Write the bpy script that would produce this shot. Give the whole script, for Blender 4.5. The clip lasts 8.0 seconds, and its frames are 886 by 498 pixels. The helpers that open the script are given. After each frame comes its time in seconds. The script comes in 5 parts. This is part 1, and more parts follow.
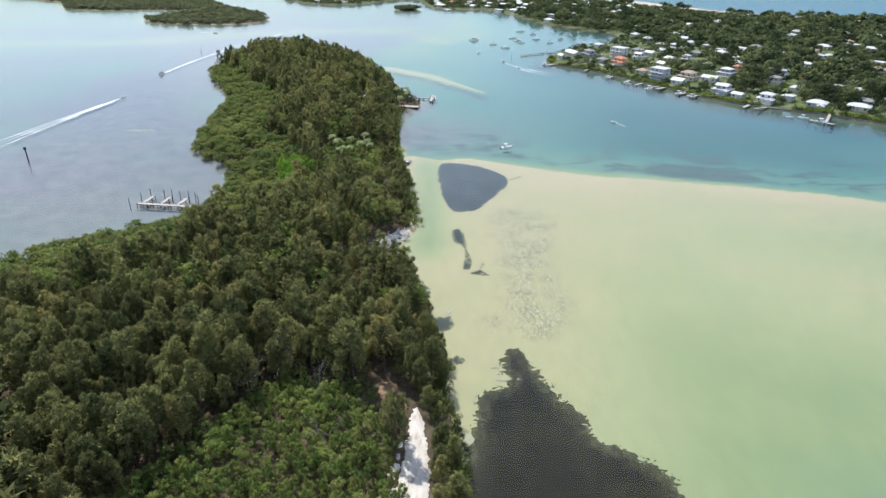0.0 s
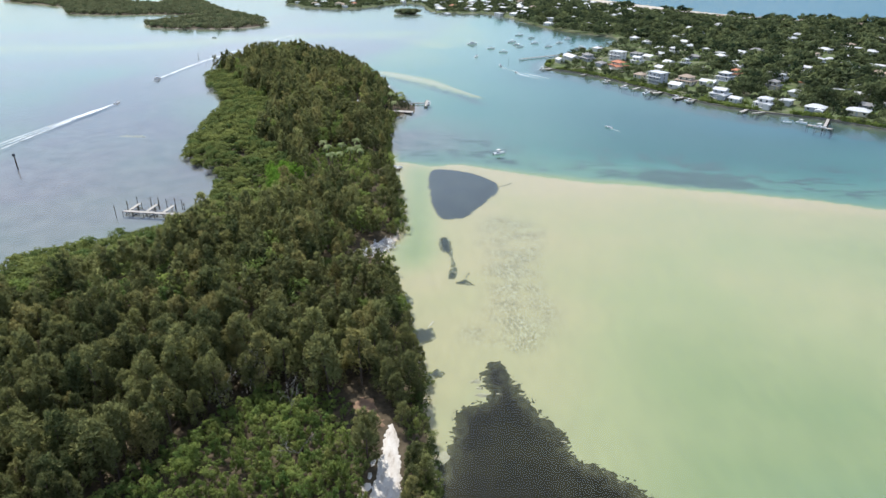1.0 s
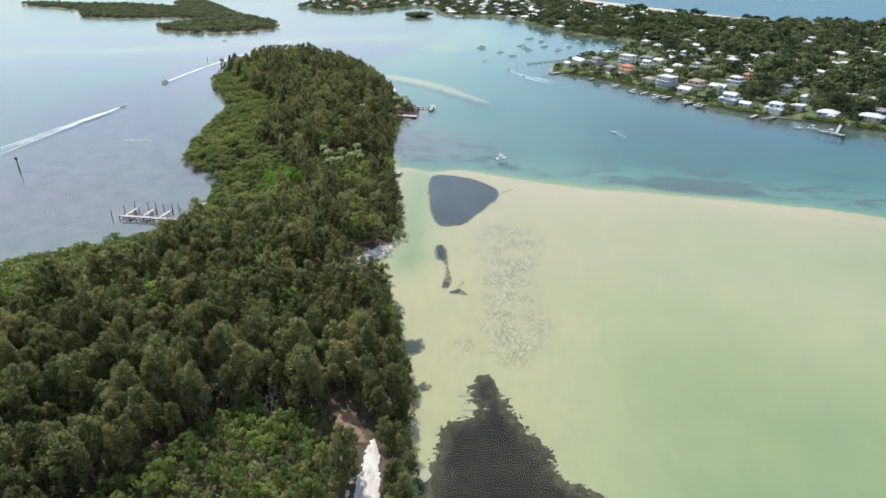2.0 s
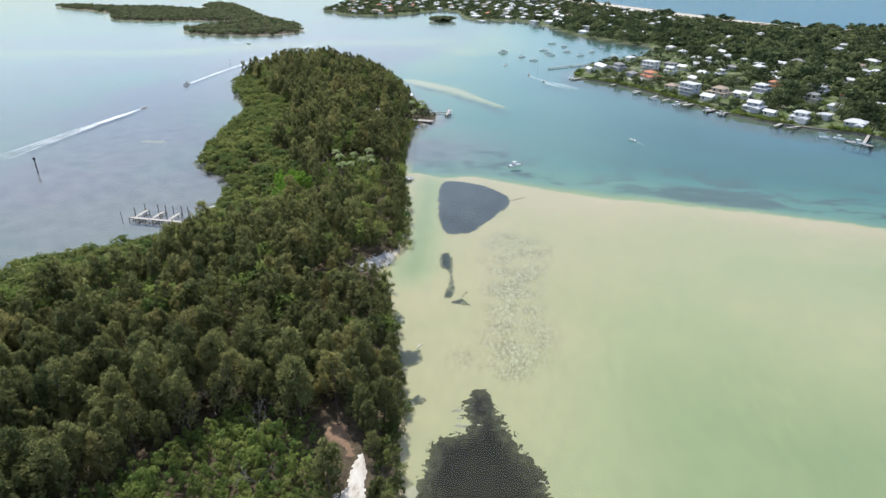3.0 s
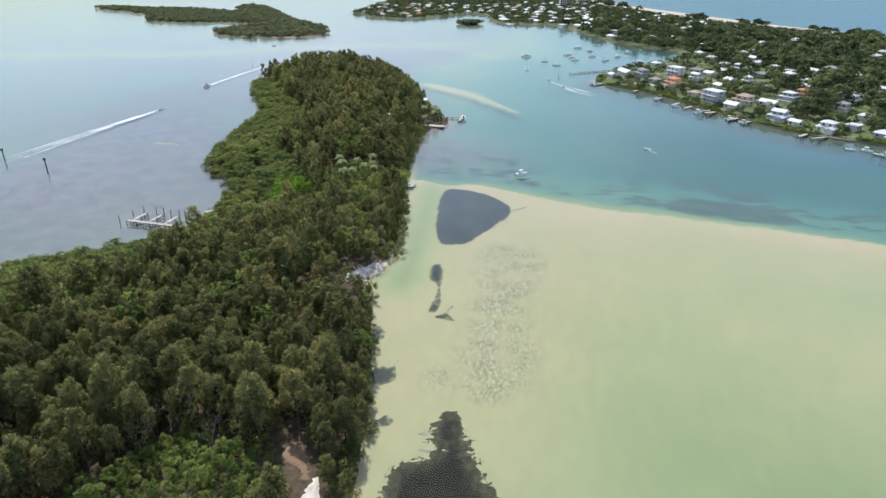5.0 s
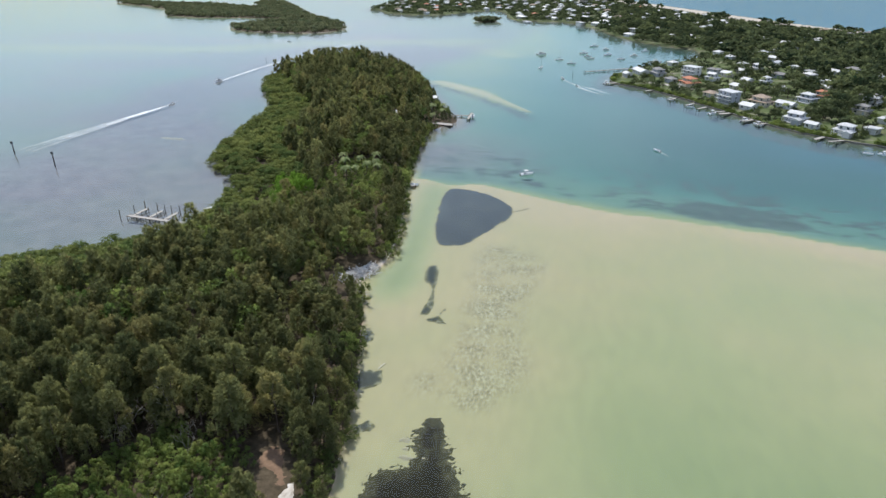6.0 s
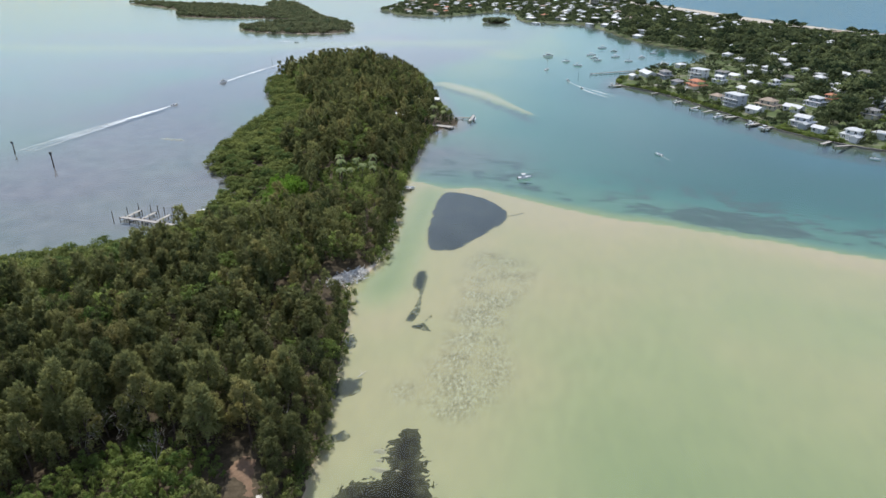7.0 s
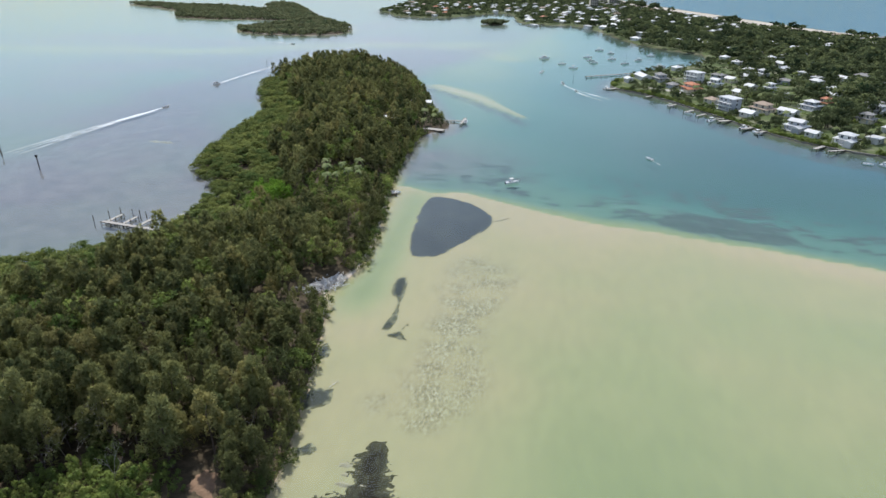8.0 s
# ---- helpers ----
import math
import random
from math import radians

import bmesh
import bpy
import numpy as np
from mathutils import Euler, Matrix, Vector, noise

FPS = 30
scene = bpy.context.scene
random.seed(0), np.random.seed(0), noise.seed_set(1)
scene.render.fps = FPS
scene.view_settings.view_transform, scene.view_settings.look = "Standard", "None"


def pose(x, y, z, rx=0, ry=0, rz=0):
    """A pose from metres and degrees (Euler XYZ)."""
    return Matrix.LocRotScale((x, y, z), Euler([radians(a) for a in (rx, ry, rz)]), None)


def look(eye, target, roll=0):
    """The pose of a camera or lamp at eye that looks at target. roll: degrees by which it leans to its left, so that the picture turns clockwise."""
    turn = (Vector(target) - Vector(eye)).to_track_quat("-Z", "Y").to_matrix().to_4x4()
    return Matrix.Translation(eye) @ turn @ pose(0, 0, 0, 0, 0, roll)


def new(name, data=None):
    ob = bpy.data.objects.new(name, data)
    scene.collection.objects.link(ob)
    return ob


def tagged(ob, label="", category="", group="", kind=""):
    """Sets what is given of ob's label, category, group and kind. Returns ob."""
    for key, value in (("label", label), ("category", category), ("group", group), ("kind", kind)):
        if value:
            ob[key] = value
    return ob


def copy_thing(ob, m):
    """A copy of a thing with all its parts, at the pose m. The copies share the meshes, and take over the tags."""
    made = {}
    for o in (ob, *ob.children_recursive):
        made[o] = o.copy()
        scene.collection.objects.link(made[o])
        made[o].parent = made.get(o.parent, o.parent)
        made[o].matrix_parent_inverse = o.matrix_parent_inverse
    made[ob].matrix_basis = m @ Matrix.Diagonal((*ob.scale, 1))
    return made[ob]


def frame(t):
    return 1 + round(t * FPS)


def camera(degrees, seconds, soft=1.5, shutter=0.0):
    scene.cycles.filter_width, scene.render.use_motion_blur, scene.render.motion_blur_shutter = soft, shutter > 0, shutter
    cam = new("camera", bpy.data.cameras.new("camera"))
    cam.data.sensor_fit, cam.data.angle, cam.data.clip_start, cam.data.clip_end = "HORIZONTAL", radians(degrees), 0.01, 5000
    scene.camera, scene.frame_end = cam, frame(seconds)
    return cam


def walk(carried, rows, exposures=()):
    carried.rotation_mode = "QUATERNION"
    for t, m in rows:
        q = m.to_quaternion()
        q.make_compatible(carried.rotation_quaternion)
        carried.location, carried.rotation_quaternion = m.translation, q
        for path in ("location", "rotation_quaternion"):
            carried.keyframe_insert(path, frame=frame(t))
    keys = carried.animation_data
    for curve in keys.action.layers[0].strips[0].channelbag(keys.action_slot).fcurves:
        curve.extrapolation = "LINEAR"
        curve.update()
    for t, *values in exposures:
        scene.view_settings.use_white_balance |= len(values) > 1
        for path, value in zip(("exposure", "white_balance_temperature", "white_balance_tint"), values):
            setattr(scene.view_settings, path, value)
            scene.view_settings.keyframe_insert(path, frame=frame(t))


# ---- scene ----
cam = camera(68.6, 8.0, soft=1.45)
PATH = [
    (0, (0.8, 0.455, 109.617), (0.763, 2.253, 108.743), -0.5),
    (0.5, (4.175, 2.992, 109.662), (4.131, 4.792, 108.792), -0.5),
    (1, (7.805, 5.197, 109.853), (7.754, 6.999, 108.987), -0.7),
    (1.5, (11.28, 7.631, 109.828), (11.215, 9.434, 108.965), -0.8),
    (3, (21.723, 15.119, 109.637), (21.555, 16.923, 108.789), -0.8),
    (3.5, (25.229, 17.434, 109.578), (25.033, 19.236, 108.734), -0.6),
    (4, (29.001, 19.902, 109.507), (28.788, 21.704, 108.667), -0.6),
    (4.5, (32.691, 22.191, 109.638), (32.453, 23.991, 108.8), -0.8),
    (6, (43.955, 29.872, 109.468), (43.634, 31.654, 108.62), -0.6),
    (6.5, (47.65, 32.491, 109.403), (47.305, 34.269, 108.556), -0.6),
    (7, (51.484, 35.239, 109.364), (51.126, 37.016, 108.518), -0.6),
    (7.5, (54.836, 38.042, 109.437), (54.475, 39.819, 108.592), -0.5),
    (8, (58.766, 40.574, 109.809), (58.4, 42.35, 108.966), -0.5),
]
walk(cam, [(t, look(eye, target, roll)) for t, eye, target, roll in PATH],
     exposures=[(0.0, 0.24), (3.0, 0.16), (4.5, 0.16), (6.0, -0.1), (8.0, -0.1)])

# ---- light ----
SUN_ELEVATION, SUN_LEFT = 53.5, 31.0      # degrees above the horizon, degrees to the left of straight ahead (+y)
world = bpy.data.worlds.new("sky")
scene.world = world
world.use_nodes = True
wn, wl = world.node_tree.nodes, world.node_tree.links
wn.clear()
sky = wn.new("ShaderNodeTexSky")
sky.sky_type, sky.sun_disc = "NISHITA", False
sky.sun_elevation, sky.sun_rotation = radians(SUN_ELEVATION), radians(360 - SUN_LEFT)
sky.dust_density, sky.ozone_density = 0.3, 3.0
w_geo = wn.new("ShaderNodeTexCoord")
w_map = wn.new("ShaderNodeMapping")
w_map.inputs["Scale"].default_value = (1.6, 1.6, 3.5)
w_noise = wn.new("ShaderNodeTexNoise")
w_noise.inputs["Scale"].default_value, w_noise.inputs["Detail"].default_value = 1.7, 6.0
w_ramp = wn.new("ShaderNodeValToRGB")
w_ramp.color_ramp.elements[0].position, w_ramp.color_ramp.elements[1].position = 0.36, 0.66
w_ramp.color_ramp.elements[0].color, w_ramp.color_ramp.elements[1].color = (0.06, 0.06, 0.06, 1), (0.62, 0.62, 0.62, 1)
w_mix = wn.new("ShaderNodeMix")
w_mix.data_type = "RGBA"
w_mix.inputs["B"].default_value = (7.4, 8.3, 10.2, 1)     # sunlit cloud
w_bg = wn.new("ShaderNodeBackground")
w_bg.inputs["Strength"].default_value = 0.13
w_out = wn.new("ShaderNodeOutputWorld")
wl.new(w_geo.outputs["Generated"], w_map.inputs["Vector"])
wl.new(w_map.outputs["Vector"], w_noise.inputs["Vector"])
wl.new(w_noise.outputs["Fac"], w_ramp.inputs["Fac"])
wl.new(w_ramp.outputs["Color"], w_mix.inputs["Factor"])
wl.new(sky.outputs["Color"], w_mix.inputs["A"])
wl.new(w_mix.outputs["Result"], w_bg.inputs["Color"])
wl.new(w_bg.outputs["Background"], w_out.inputs["Surface"])

sun_data = bpy.data.lights.new("sun", "SUN")
sun_data.energy, sun_data.angle, sun_data.color = 3.9, radians(0.55), (1.0, 0.965, 0.915)
sun = new("sun", sun_data)
sun_way = Vector((-math.sin(radians(SUN_LEFT)) * math.cos(radians(SUN_ELEVATION)),
                  math.cos(radians(SUN_LEFT)) * math.cos(radians(SUN_ELEVATION)), math.sin(radians(SUN_ELEVATION))))
sun.matrix_world = look(sun_way * 900, (0, 0, 0))


# ---- materials ----
class Nodes:
    """A small builder for one material."""

    def __init__(self, name):
        self.mat = bpy.data.materials.new(name)
        self.mat.use_nodes = True
        self.n, self.l = self.mat.node_tree.nodes, self.mat.node_tree.links
        self.n.clear()
        self.out = self.n.new("ShaderNodeOutputMaterial")

    def put(self, socket, value):
        if isinstance(value, bpy.types.NodeSocket):
            self.l.new(value, socket)
        elif isinstance(value, tuple) and len(value) == 3 and socket.type == "RGBA":
            socket.default_value = (*value, 1)
        else:
            socket.default_value = value

    def node(self, kind, out=0, **values):
        nd = self.n.new("ShaderNode" + kind)
        for k, v in values.items():
            self.put(nd.inputs[k.replace("_", " ")], v)
        return nd.outputs[out]

    def where(self):
        return self.n.new("ShaderNodeNewGeometry").outputs["Position"]

    def local(self):
        return self.n.new("ShaderNodeTexCoord").outputs["Object"]

    def noise(self, scale, detail=4.0, at=None, rough=0.55, stretch=None):
        v = at or self.where()
        if stretch:
            m = self.n.new("ShaderNodeMapping")
            m.inputs["Scale"].default_value = stretch[:3]
            if len(stretch) > 3:
                m.inputs["Rotation"].default_value = (0, 0, radians(stretch[3]))
            self.l.new(v, m.inputs["Vector"])
            v = m.outputs["Vector"]
        return self.node("TexNoise", Vector=v, Scale=scale, Detail=detail, Roughness=rough)

    def ramp(self, fac, *stops):
        nd = self.n.new("ShaderNodeValToRGB")
        e = nd.color_ramp.elements
        while len(e) < len(stops):
            e.new(0.5)
        for el, (p, c) in zip(e, stops):
            el.position = p
            el.color = (*c, 1) if isinstance(c, tuple) else (c, c, c, 1)
        self.l.new(fac, nd.inputs["Fac"])
        return nd.outputs["Color"]

    def mix(self, fac, a, b, blend="MIX"):
        nd = self.n.new("ShaderNodeMix")
        nd.data_type, nd.blend_type = "RGBA", blend
        for k, v in (("Factor", fac), ("A", a), ("B", b)):
            s = [q for q in nd.inputs if q.name == k and (q.type == "RGBA" or k == "Factor" and q.type == "VALUE")][0]
            self.put(s, v)
        return [q for q in nd.outputs if q.type == "RGBA"][0]

    def math(self, op, a, b=0.0, c=0.0):
        nd = self.n.new("ShaderNodeMath")
        nd.operation = op
        for s, v in zip(nd.inputs, (a, b, c)):
            self.put(s, v)
        return nd.outputs[0]

    def attribute(self, name):
        nd = self.n.new("ShaderNodeAttribute")
        nd.attribute_name = name
        return nd.outputs["Fac"]

    def bump(self, height, strength, distance):
        return self.node("Bump", Height=height, Strength=strength, Distance=distance)

    def surface(self, color, rough=0.7, metal=0.0, normal=None, spec=0.5):
        nd = self.n.new("ShaderNodeBsdfPrincipled")
        self.put(nd.inputs["Base Color"], color)
        self.put(nd.inputs["Roughness"], rough)
        nd.inputs["Metallic"].default_value = metal
        nd.inputs["Specular IOR Level"].default_value = spec
        if normal:
            self.l.new(normal, nd.inputs["Normal"])
        self.l.new(nd.outputs[0], self.out.inputs["Surface"])
        return self.mat


def plain(name, color, rough=0.6, metal=0.0, grain=3.0, vary=0.25, spec=0.5):
    """A painted or weathered surface with grain and stains of its own."""
    m = Nodes(name)
    big, fine = m.noise(grain * 0.12, 3, m.local()), m.noise(grain, 5, m.local())
    c = m.mix(vary, color, m.ramp(big, (0.3, tuple(v * 0.55 for v in color)), (0.7, tuple(min(1, v * 1.2) for v in color))))
    c = m.mix(vary * 0.7, c, m.ramp(fine, (0.35, tuple(v * 0.6 for v in color)), (0.65, tuple(min(1, v * 1.15) for v in color))))
    return m.surface(c, rough, metal, m.bump(fine, 0.25, 0.02), spec)


def foliage(name, dark, light, lit_tips, scale=0.16, rust=None, soft=0.78):
    """Leaves: tone drifts from tree to tree and from leaf to leaf, and light passes through; sprays lean to the crown's own roundness."""
    m = Nodes(name)
    own_tone = m.math("FRACT", m.math("ADD", m.attribute("tone"), m.n.new("ShaderNodeObjectInfo").outputs["Random"]))
    tree = m.math("ADD", m.math("MULTIPLY", m.noise(scale, 2, stretch=(1.0, 1.0, 0.35)), 0.6), m.math("MULTIPLY", own_tone, 0.4))
    isle = m.n.new("ShaderNodeNewGeometry").outputs["Random Per Island"]
    c = m.mix(m.ramp(tree, (0.30, 0.0), (0.68, 1.0)), dark, light)
    c = m.mix(m.ramp(own_tone, (0.0, 0.5), (0.22, 0.0)), c, tuple(v * k for v, k in zip(dark, (0.62, 1.0, 0.95))))
    c = m.mix(m.ramp(m.noise(0.5, 3), (0.42, 0.0), (0.62, 0.35)), c, tuple(v * 0.7 for v in dark))
    c = m.mix(m.math("MULTIPLY", isle, 0.2), c, lit_tips)
    # the few palest leaves are sunlit highlights put into the colour
    c = m.mix(m.ramp(isle, (0.95, 0.0), (0.98, 0.2)), c, tuple(v * 1.4 for v in lit_tips))
    c = m.mix(m.ramp(m.noise(0.035, 3), (0.42, 0.0), (0.68, 0.5)), c, tuple(v * 0.75 for v in dark))
    if rust:
        c = m.mix(m.ramp(m.noise(0.17, 2, stretch=(1.0, 1.0, 0.3)), (0.60, 0.0), (0.72, 0.3)), c, rust)
        c = m.mix(m.ramp(own_tone, (0.86, 0.0), (0.95, 0.28)), c, rust)
    puff = m.n.new("ShaderNodeAttribute")
    puff.attribute_name = "puff"
    turn = m.n.new("ShaderNodeVectorTransform")
    turn.vector_type, turn.convert_from, turn.convert_to = "NORMAL", "OBJECT", "WORLD"
    m.l.new(puff.outputs["Vector"], turn.inputs[0])
    own = m.n.new("ShaderNodeNewGeometry").outputs["Normal"]
    blend = m.n.new("ShaderNodeVectorMath")
    blend.operation = "MULTIPLY_ADD"
    blend.inputs[1].default_value = (soft / (1 - soft),) * 3
    m.l.new(turn.outputs[0], blend.inputs[0])
    m.l.new(own, blend.inputs[2])
    unit_n = m.n.new("ShaderNodeVectorMath")
    unit_n.operation = "NORMALIZE"
    m.l.new(blend.outputs[0], unit_n.inputs[0])
    d = m.node("BsdfDiffuse", Color=c, Normal=unit_n.outputs[0])
    t = m.node("BsdfTranslucent", Color=c)
    g = m.node("BsdfGlossy", Color=(0.5, 0.5, 0.45), Roughness=0.55)
    s = m.node("MixShader", Fac=0.4)
    m.l.new(d, s.node.inputs[1])
    m.l.new(t, s.node.inputs[2])
    s2 = m.node("MixShader", Fac=0.015)
    m.l.new(s, s2.node.inputs[1])
    m.l.new(g, s2.node.inputs[2])
    m.l.new(s2, m.out.inputs["Surface"])
    return m.mat


def make_ground():
    m = Nodes("ground")
    pos = m.where()
    sep = m.n.new("ShaderNodeSeparateXYZ")
    m.l.new(pos, sep.inputs[0])
    depth = m.math("MULTIPLY", sep.outputs["Z"], -1.0)
    drift = m.noise(0.02, 3)
    depth_n = m.math("ADD", depth, m.math("MULTIPLY_ADD", drift, 0.5, -0.25))
    bed = m.ramp(m.math("DIVIDE", depth_n, 6.0),
                 (0.0, (0.53, 0.45, 0.338)), (0.05, (0.475, 0.435, 0.292)), (0.11, (0.385, 0.408, 0.255)), (0.19, (0.285, 0.35, 0.205)),
                 (0.30, (0.145, 0.275, 0.235)), (0.48, (0.085, 0.225, 0.215)), (0.78, (0.038, 0.135, 0.146)), (1.0, (0.048, 0.18, 0.295)))
    ripple = m.noise(0.35, 5, stretch=(1.0, 0.35, 1.0, 20))
    bed = m.mix(1.0, bed, (0.965, 0.878, 0.82), "MULTIPLY")
    bed = m.mix(0.08, bed, m.ramp(ripple, (0.35, (0.25, 0.27, 0.14)), (0.65, (0.75, 0.72, 0.5))), "OVERLAY")
    # mottled shell and weed bottom
    fleck = m.noise(1.5, 6, stretch=(1.0, 0.5, 1.0, 10), rough=0.72)
    mot = m.attribute("mottle")
    bed = m.mix(m.math("MULTIPLY", mot, m.ramp(m.noise(0.09, 3), (0.40, 0.2), (0.60, 0.85))), bed, m.ramp(fleck, (0.38, (0.20, 0.165, 0.095)), (0.5, (0.35, 0.30, 0.19)), (0.6, (0.54, 0.48, 0.35))))
    # sea grass and mud in the bay
    cover = m.noise(0.03, 5, rough=0.6, stretch=(0.5, 1.0, 1.0, 25))
    gr = m.attribute("grass")
    amount = m.math("MULTIPLY", gr, m.ramp(cover, (0.3, 0.8), (0.6, 1.0)))
    bed = m.mix(amount, bed, m.ramp(m.noise(0.12, 5), (0.3, (0.155, 0.13, 0.150)), (0.7, (0.25, 0.215, 0.230))))
    torn = m.math("ADD", m.attribute("weed"), m.math("MULTIPLY_ADD", m.noise(0.32, 6, rough=0.75, stretch=(0.45, 1.0, 1.0, 12)), 2.6, -1.3))
    bed = m.mix(m.math("MULTIPLY", m.ramp(torn, (0.28, 0.0), (0.62, 1.0)), m.ramp(m.attribute("weed"), (0.02, 0.0), (0.3, 0.85))), bed, m.ramp(m.noise(0.25, 5), (0.3, (0.045, 0.07, 0.068)), (0.7, (0.09, 0.115, 0.108))))
    # dry land
    litter = m.ramp(m.noise(0.5, 6, rough=0.65), (0.3, (0.045, 0.036, 0.022)), (0.55, (0.10, 0.078, 0.05)), (0.75, (0.15, 0.12, 0.08)))
    lawn = m.ramp(m.noise(0.06, 6, rough=0.65), (0.3, (0.08, 0.11, 0.035)), (0.48, (0.11, 0.145, 0.055)), (0.62, (0.20, 0.205, 0.12)), (0.74, (0.46, 0.43, 0.36)))
    land = m.mix(m.attribute("town"), litter, lawn)
    beach = m.ramp(m.noise(0.8, 4), (0.3, (0.46, 0.40, 0.32)), (0.7, (0.60, 0.55, 0.47)))
    land = m.mix(m.ramp(m.math("ADD", sep.outputs["Z"], m.math("MULTIPLY_ADD", m.noise(0.2, 3), 0.4, -0.2)), (0.16, 1.0), (0.34, 0.0)), land, beach)
    land = m.mix(m.math("SUBTRACT", 1.0, m.attribute("beach")), land, m.mix(m.attribute("town"), litter, lawn))
    dry = m.ramp(sep.outputs["Z"], (0.02, 0.0), (0.08, 1.0))
    c = m.mix(dry, bed, land)
    return m.surface(c, 0.9, 0.0, m.bump(m.noise(1.2, 5), 0.3, 0.15), 0.2)


def make_water(name, chop, most):
    """Clear water: the bed shows through, and the sky mirrors on ripples; a choppy sea mirrors less at a low angle."""
    m = Nodes(name)
    ripples = m.noise(2.4, 2, rough=0.55)
    wave = m.math("ADD", m.math("MULTIPLY", ripples, 0.2), m.math("ADD", m.noise(0.8, 2, stretch=(1.0, 0.6, 1.0, 30), rough=0.5), m.math("MULTIPLY", m.noise(0.11, 3, stretch=(1.0, 0.5, 1.0, -20)), 1.2)))
    nrm = m.bump(wave, 0.55, chop)
    clear = m.node("BsdfTransparent", Color=(0.90, 0.97, 0.95))
    gloss = m.node("BsdfGlossy", Color=(1, 1, 1), Roughness=0.045, Normal=nrm)
    fres = m.node("Fresnel", IOR=1.33, Normal=nrm)
    s = m.node("MixShader", Fac=m.math("MINIMUM", fres, most))
    m.l.new(clear, s.node.inputs[1])
    m.l.new(gloss, s.node.inputs[2])
    m.l.new(s, m.out.inputs["Surface"])
    return m.mat


def make_foam():
    m = Nodes("foam")
    c = m.node("BsdfDiffuse", Color=(0.78, 0.82, 0.82))
    clear = m.node("BsdfTransparent")
    s = m.node("MixShader", Fac=m.ramp(m.noise(0.5, 5, rough=0.7), (0.33, 0.4), (0.5, 1.0)))
    m.l.new(clear, s.node.inputs[1])
    m.l.new(c, s.node.inputs[2])
    m.l.new(s, m.out.inputs["Surface"])
    return m.mat


def make_weed(name, dark, light, soft=1.0, gaps=0.9, rim=(0.21, 0.185, 0.095)):
    m = Nodes(name)
    c = m.ramp(m.noise(0.5, 6, rough=0.7), (0.3, dark), (0.7, light))
    c = m.mix(m.ramp(m.noise(0.07, 3), (0.45, 0.0), (0.7, 0.6)), c, tuple(v * 1.5 for v in light))
    edge = m.math("ADD", m.attribute("rim"), m.math("MULTIPLY_ADD", m.noise(1.6, 6, rough=0.75), 5.0 * soft, -2.5 * soft))
    c = m.mix(m.ramp(m.math("DIVIDE", edge, 5.0 * soft), (0.0, 1.0), (0.5, 0.35), (1.0, 0.0)), c, rim)
    holes = m.math("MULTIPLY", m.ramp(m.noise(0.75, 4, rough=0.7, stretch=(1.0, 0.6, 1.0, 15)), (0.5, 0.0), (0.57, 1.0)), m.ramp(m.math("DIVIDE", m.attribute("rim"), 8.0 * soft), (0.25, 1.0), (0.8, 0.0)))
    c = m.mix(m.math("MULTIPLY", holes, gaps), c, (0.40, 0.36, 0.24))
    return m.surface(c, 0.95, 0, m.bump(m.noise(2.0, 4), 0.5, 0.2), 0.1)


def make_sand():
    m = Nodes("white_sand")
    c = m.ramp(m.noise(0.7, 6, rough=0.65, stretch=(1.0, 0.3, 1.0)), (0.3, (0.36, 0.30, 0.24)), (0.45, (0.60, 0.55, 0.485)), (0.65, (0.70, 0.665, 0.61)))
    return m.surface(c, 0.95, 0, m.bump(m.noise(1.4, 5), 0.6, 0.25), 0.1)


M_GROUND, M_WATER, M_FOAM, M_SAND = make_ground(), make_water("bay_water", 0.14, 0.46), make_foam(), make_sand()
M_SEA = make_water("open_sea_water", 0.5, 0.2)
M_TAN = plain("tan_sand", (0.44, 0.38, 0.275), 0.95, grain=1.5, vary=0.3, spec=0.1)
M_SOIL = plain("brown_soil", (0.27, 0.18, 0.12), 0.95, grain=1.5, vary=0.45, spec=0.1)
M_DARK_PATCH = make_weed("dark_bed_patch", (0.045, 0.045, 0.038), (0.085, 0.085, 0.07), 0.25)
M_WEED = make_weed("seagrass", (0.015, 0.013, 0.008), (0.034, 0.029, 0.016), 1.0, 0.15, (0.085, 0.078, 0.042))
M_STRIP = make_weed("strip_seagrass", (0.028, 0.032, 0.026), (0.058, 0.06, 0.045), 0.3)
M_HOLE = make_weed("dark_mud", (0.060, 0.064, 0.066), (0.085, 0.088, 0.088), 0.15)
M_PINE = foliage("pine_foliage", (0.098, 0.116, 0.047), (0.335, 0.350, 0.130), (0.41, 0.40, 0.17), 0.12, (0.35, 0.25, 0.10))
M_MANGROVE = foliage("mangrove_foliage", (0.125, 0.175, 0.055), (0.27, 0.305, 0.09), (0.32, 0.34, 0.115))
M_BUSH = foliage("bush_foliage", (0.14, 0.21, 0.055), (0.31, 0.385, 0.10), (0.32, 0.38, 0.12), 0.2, (0.33, 0.30, 0.12))
M_BROAD = foliage("broadleaf_foliage", (0.030, 0.052, 0.026), (0.21, 0.25, 0.11), (0.22, 0.25, 0.12), 0.09)
# distance haze is painted into this colour: paler, greyer, low in contrast
M_FAR_HAZY = foliage("hazy_far_mangrove_foliage", (0.15, 0.175, 0.09), (0.20, 0.22, 0.115), (0.22, 0.24, 0.13), 0.03)
M_PALM = foliage("palm_foliage", (0.22, 0.28, 0.12), (0.38, 0.42, 0.20), (0.44, 0.47, 0.26))
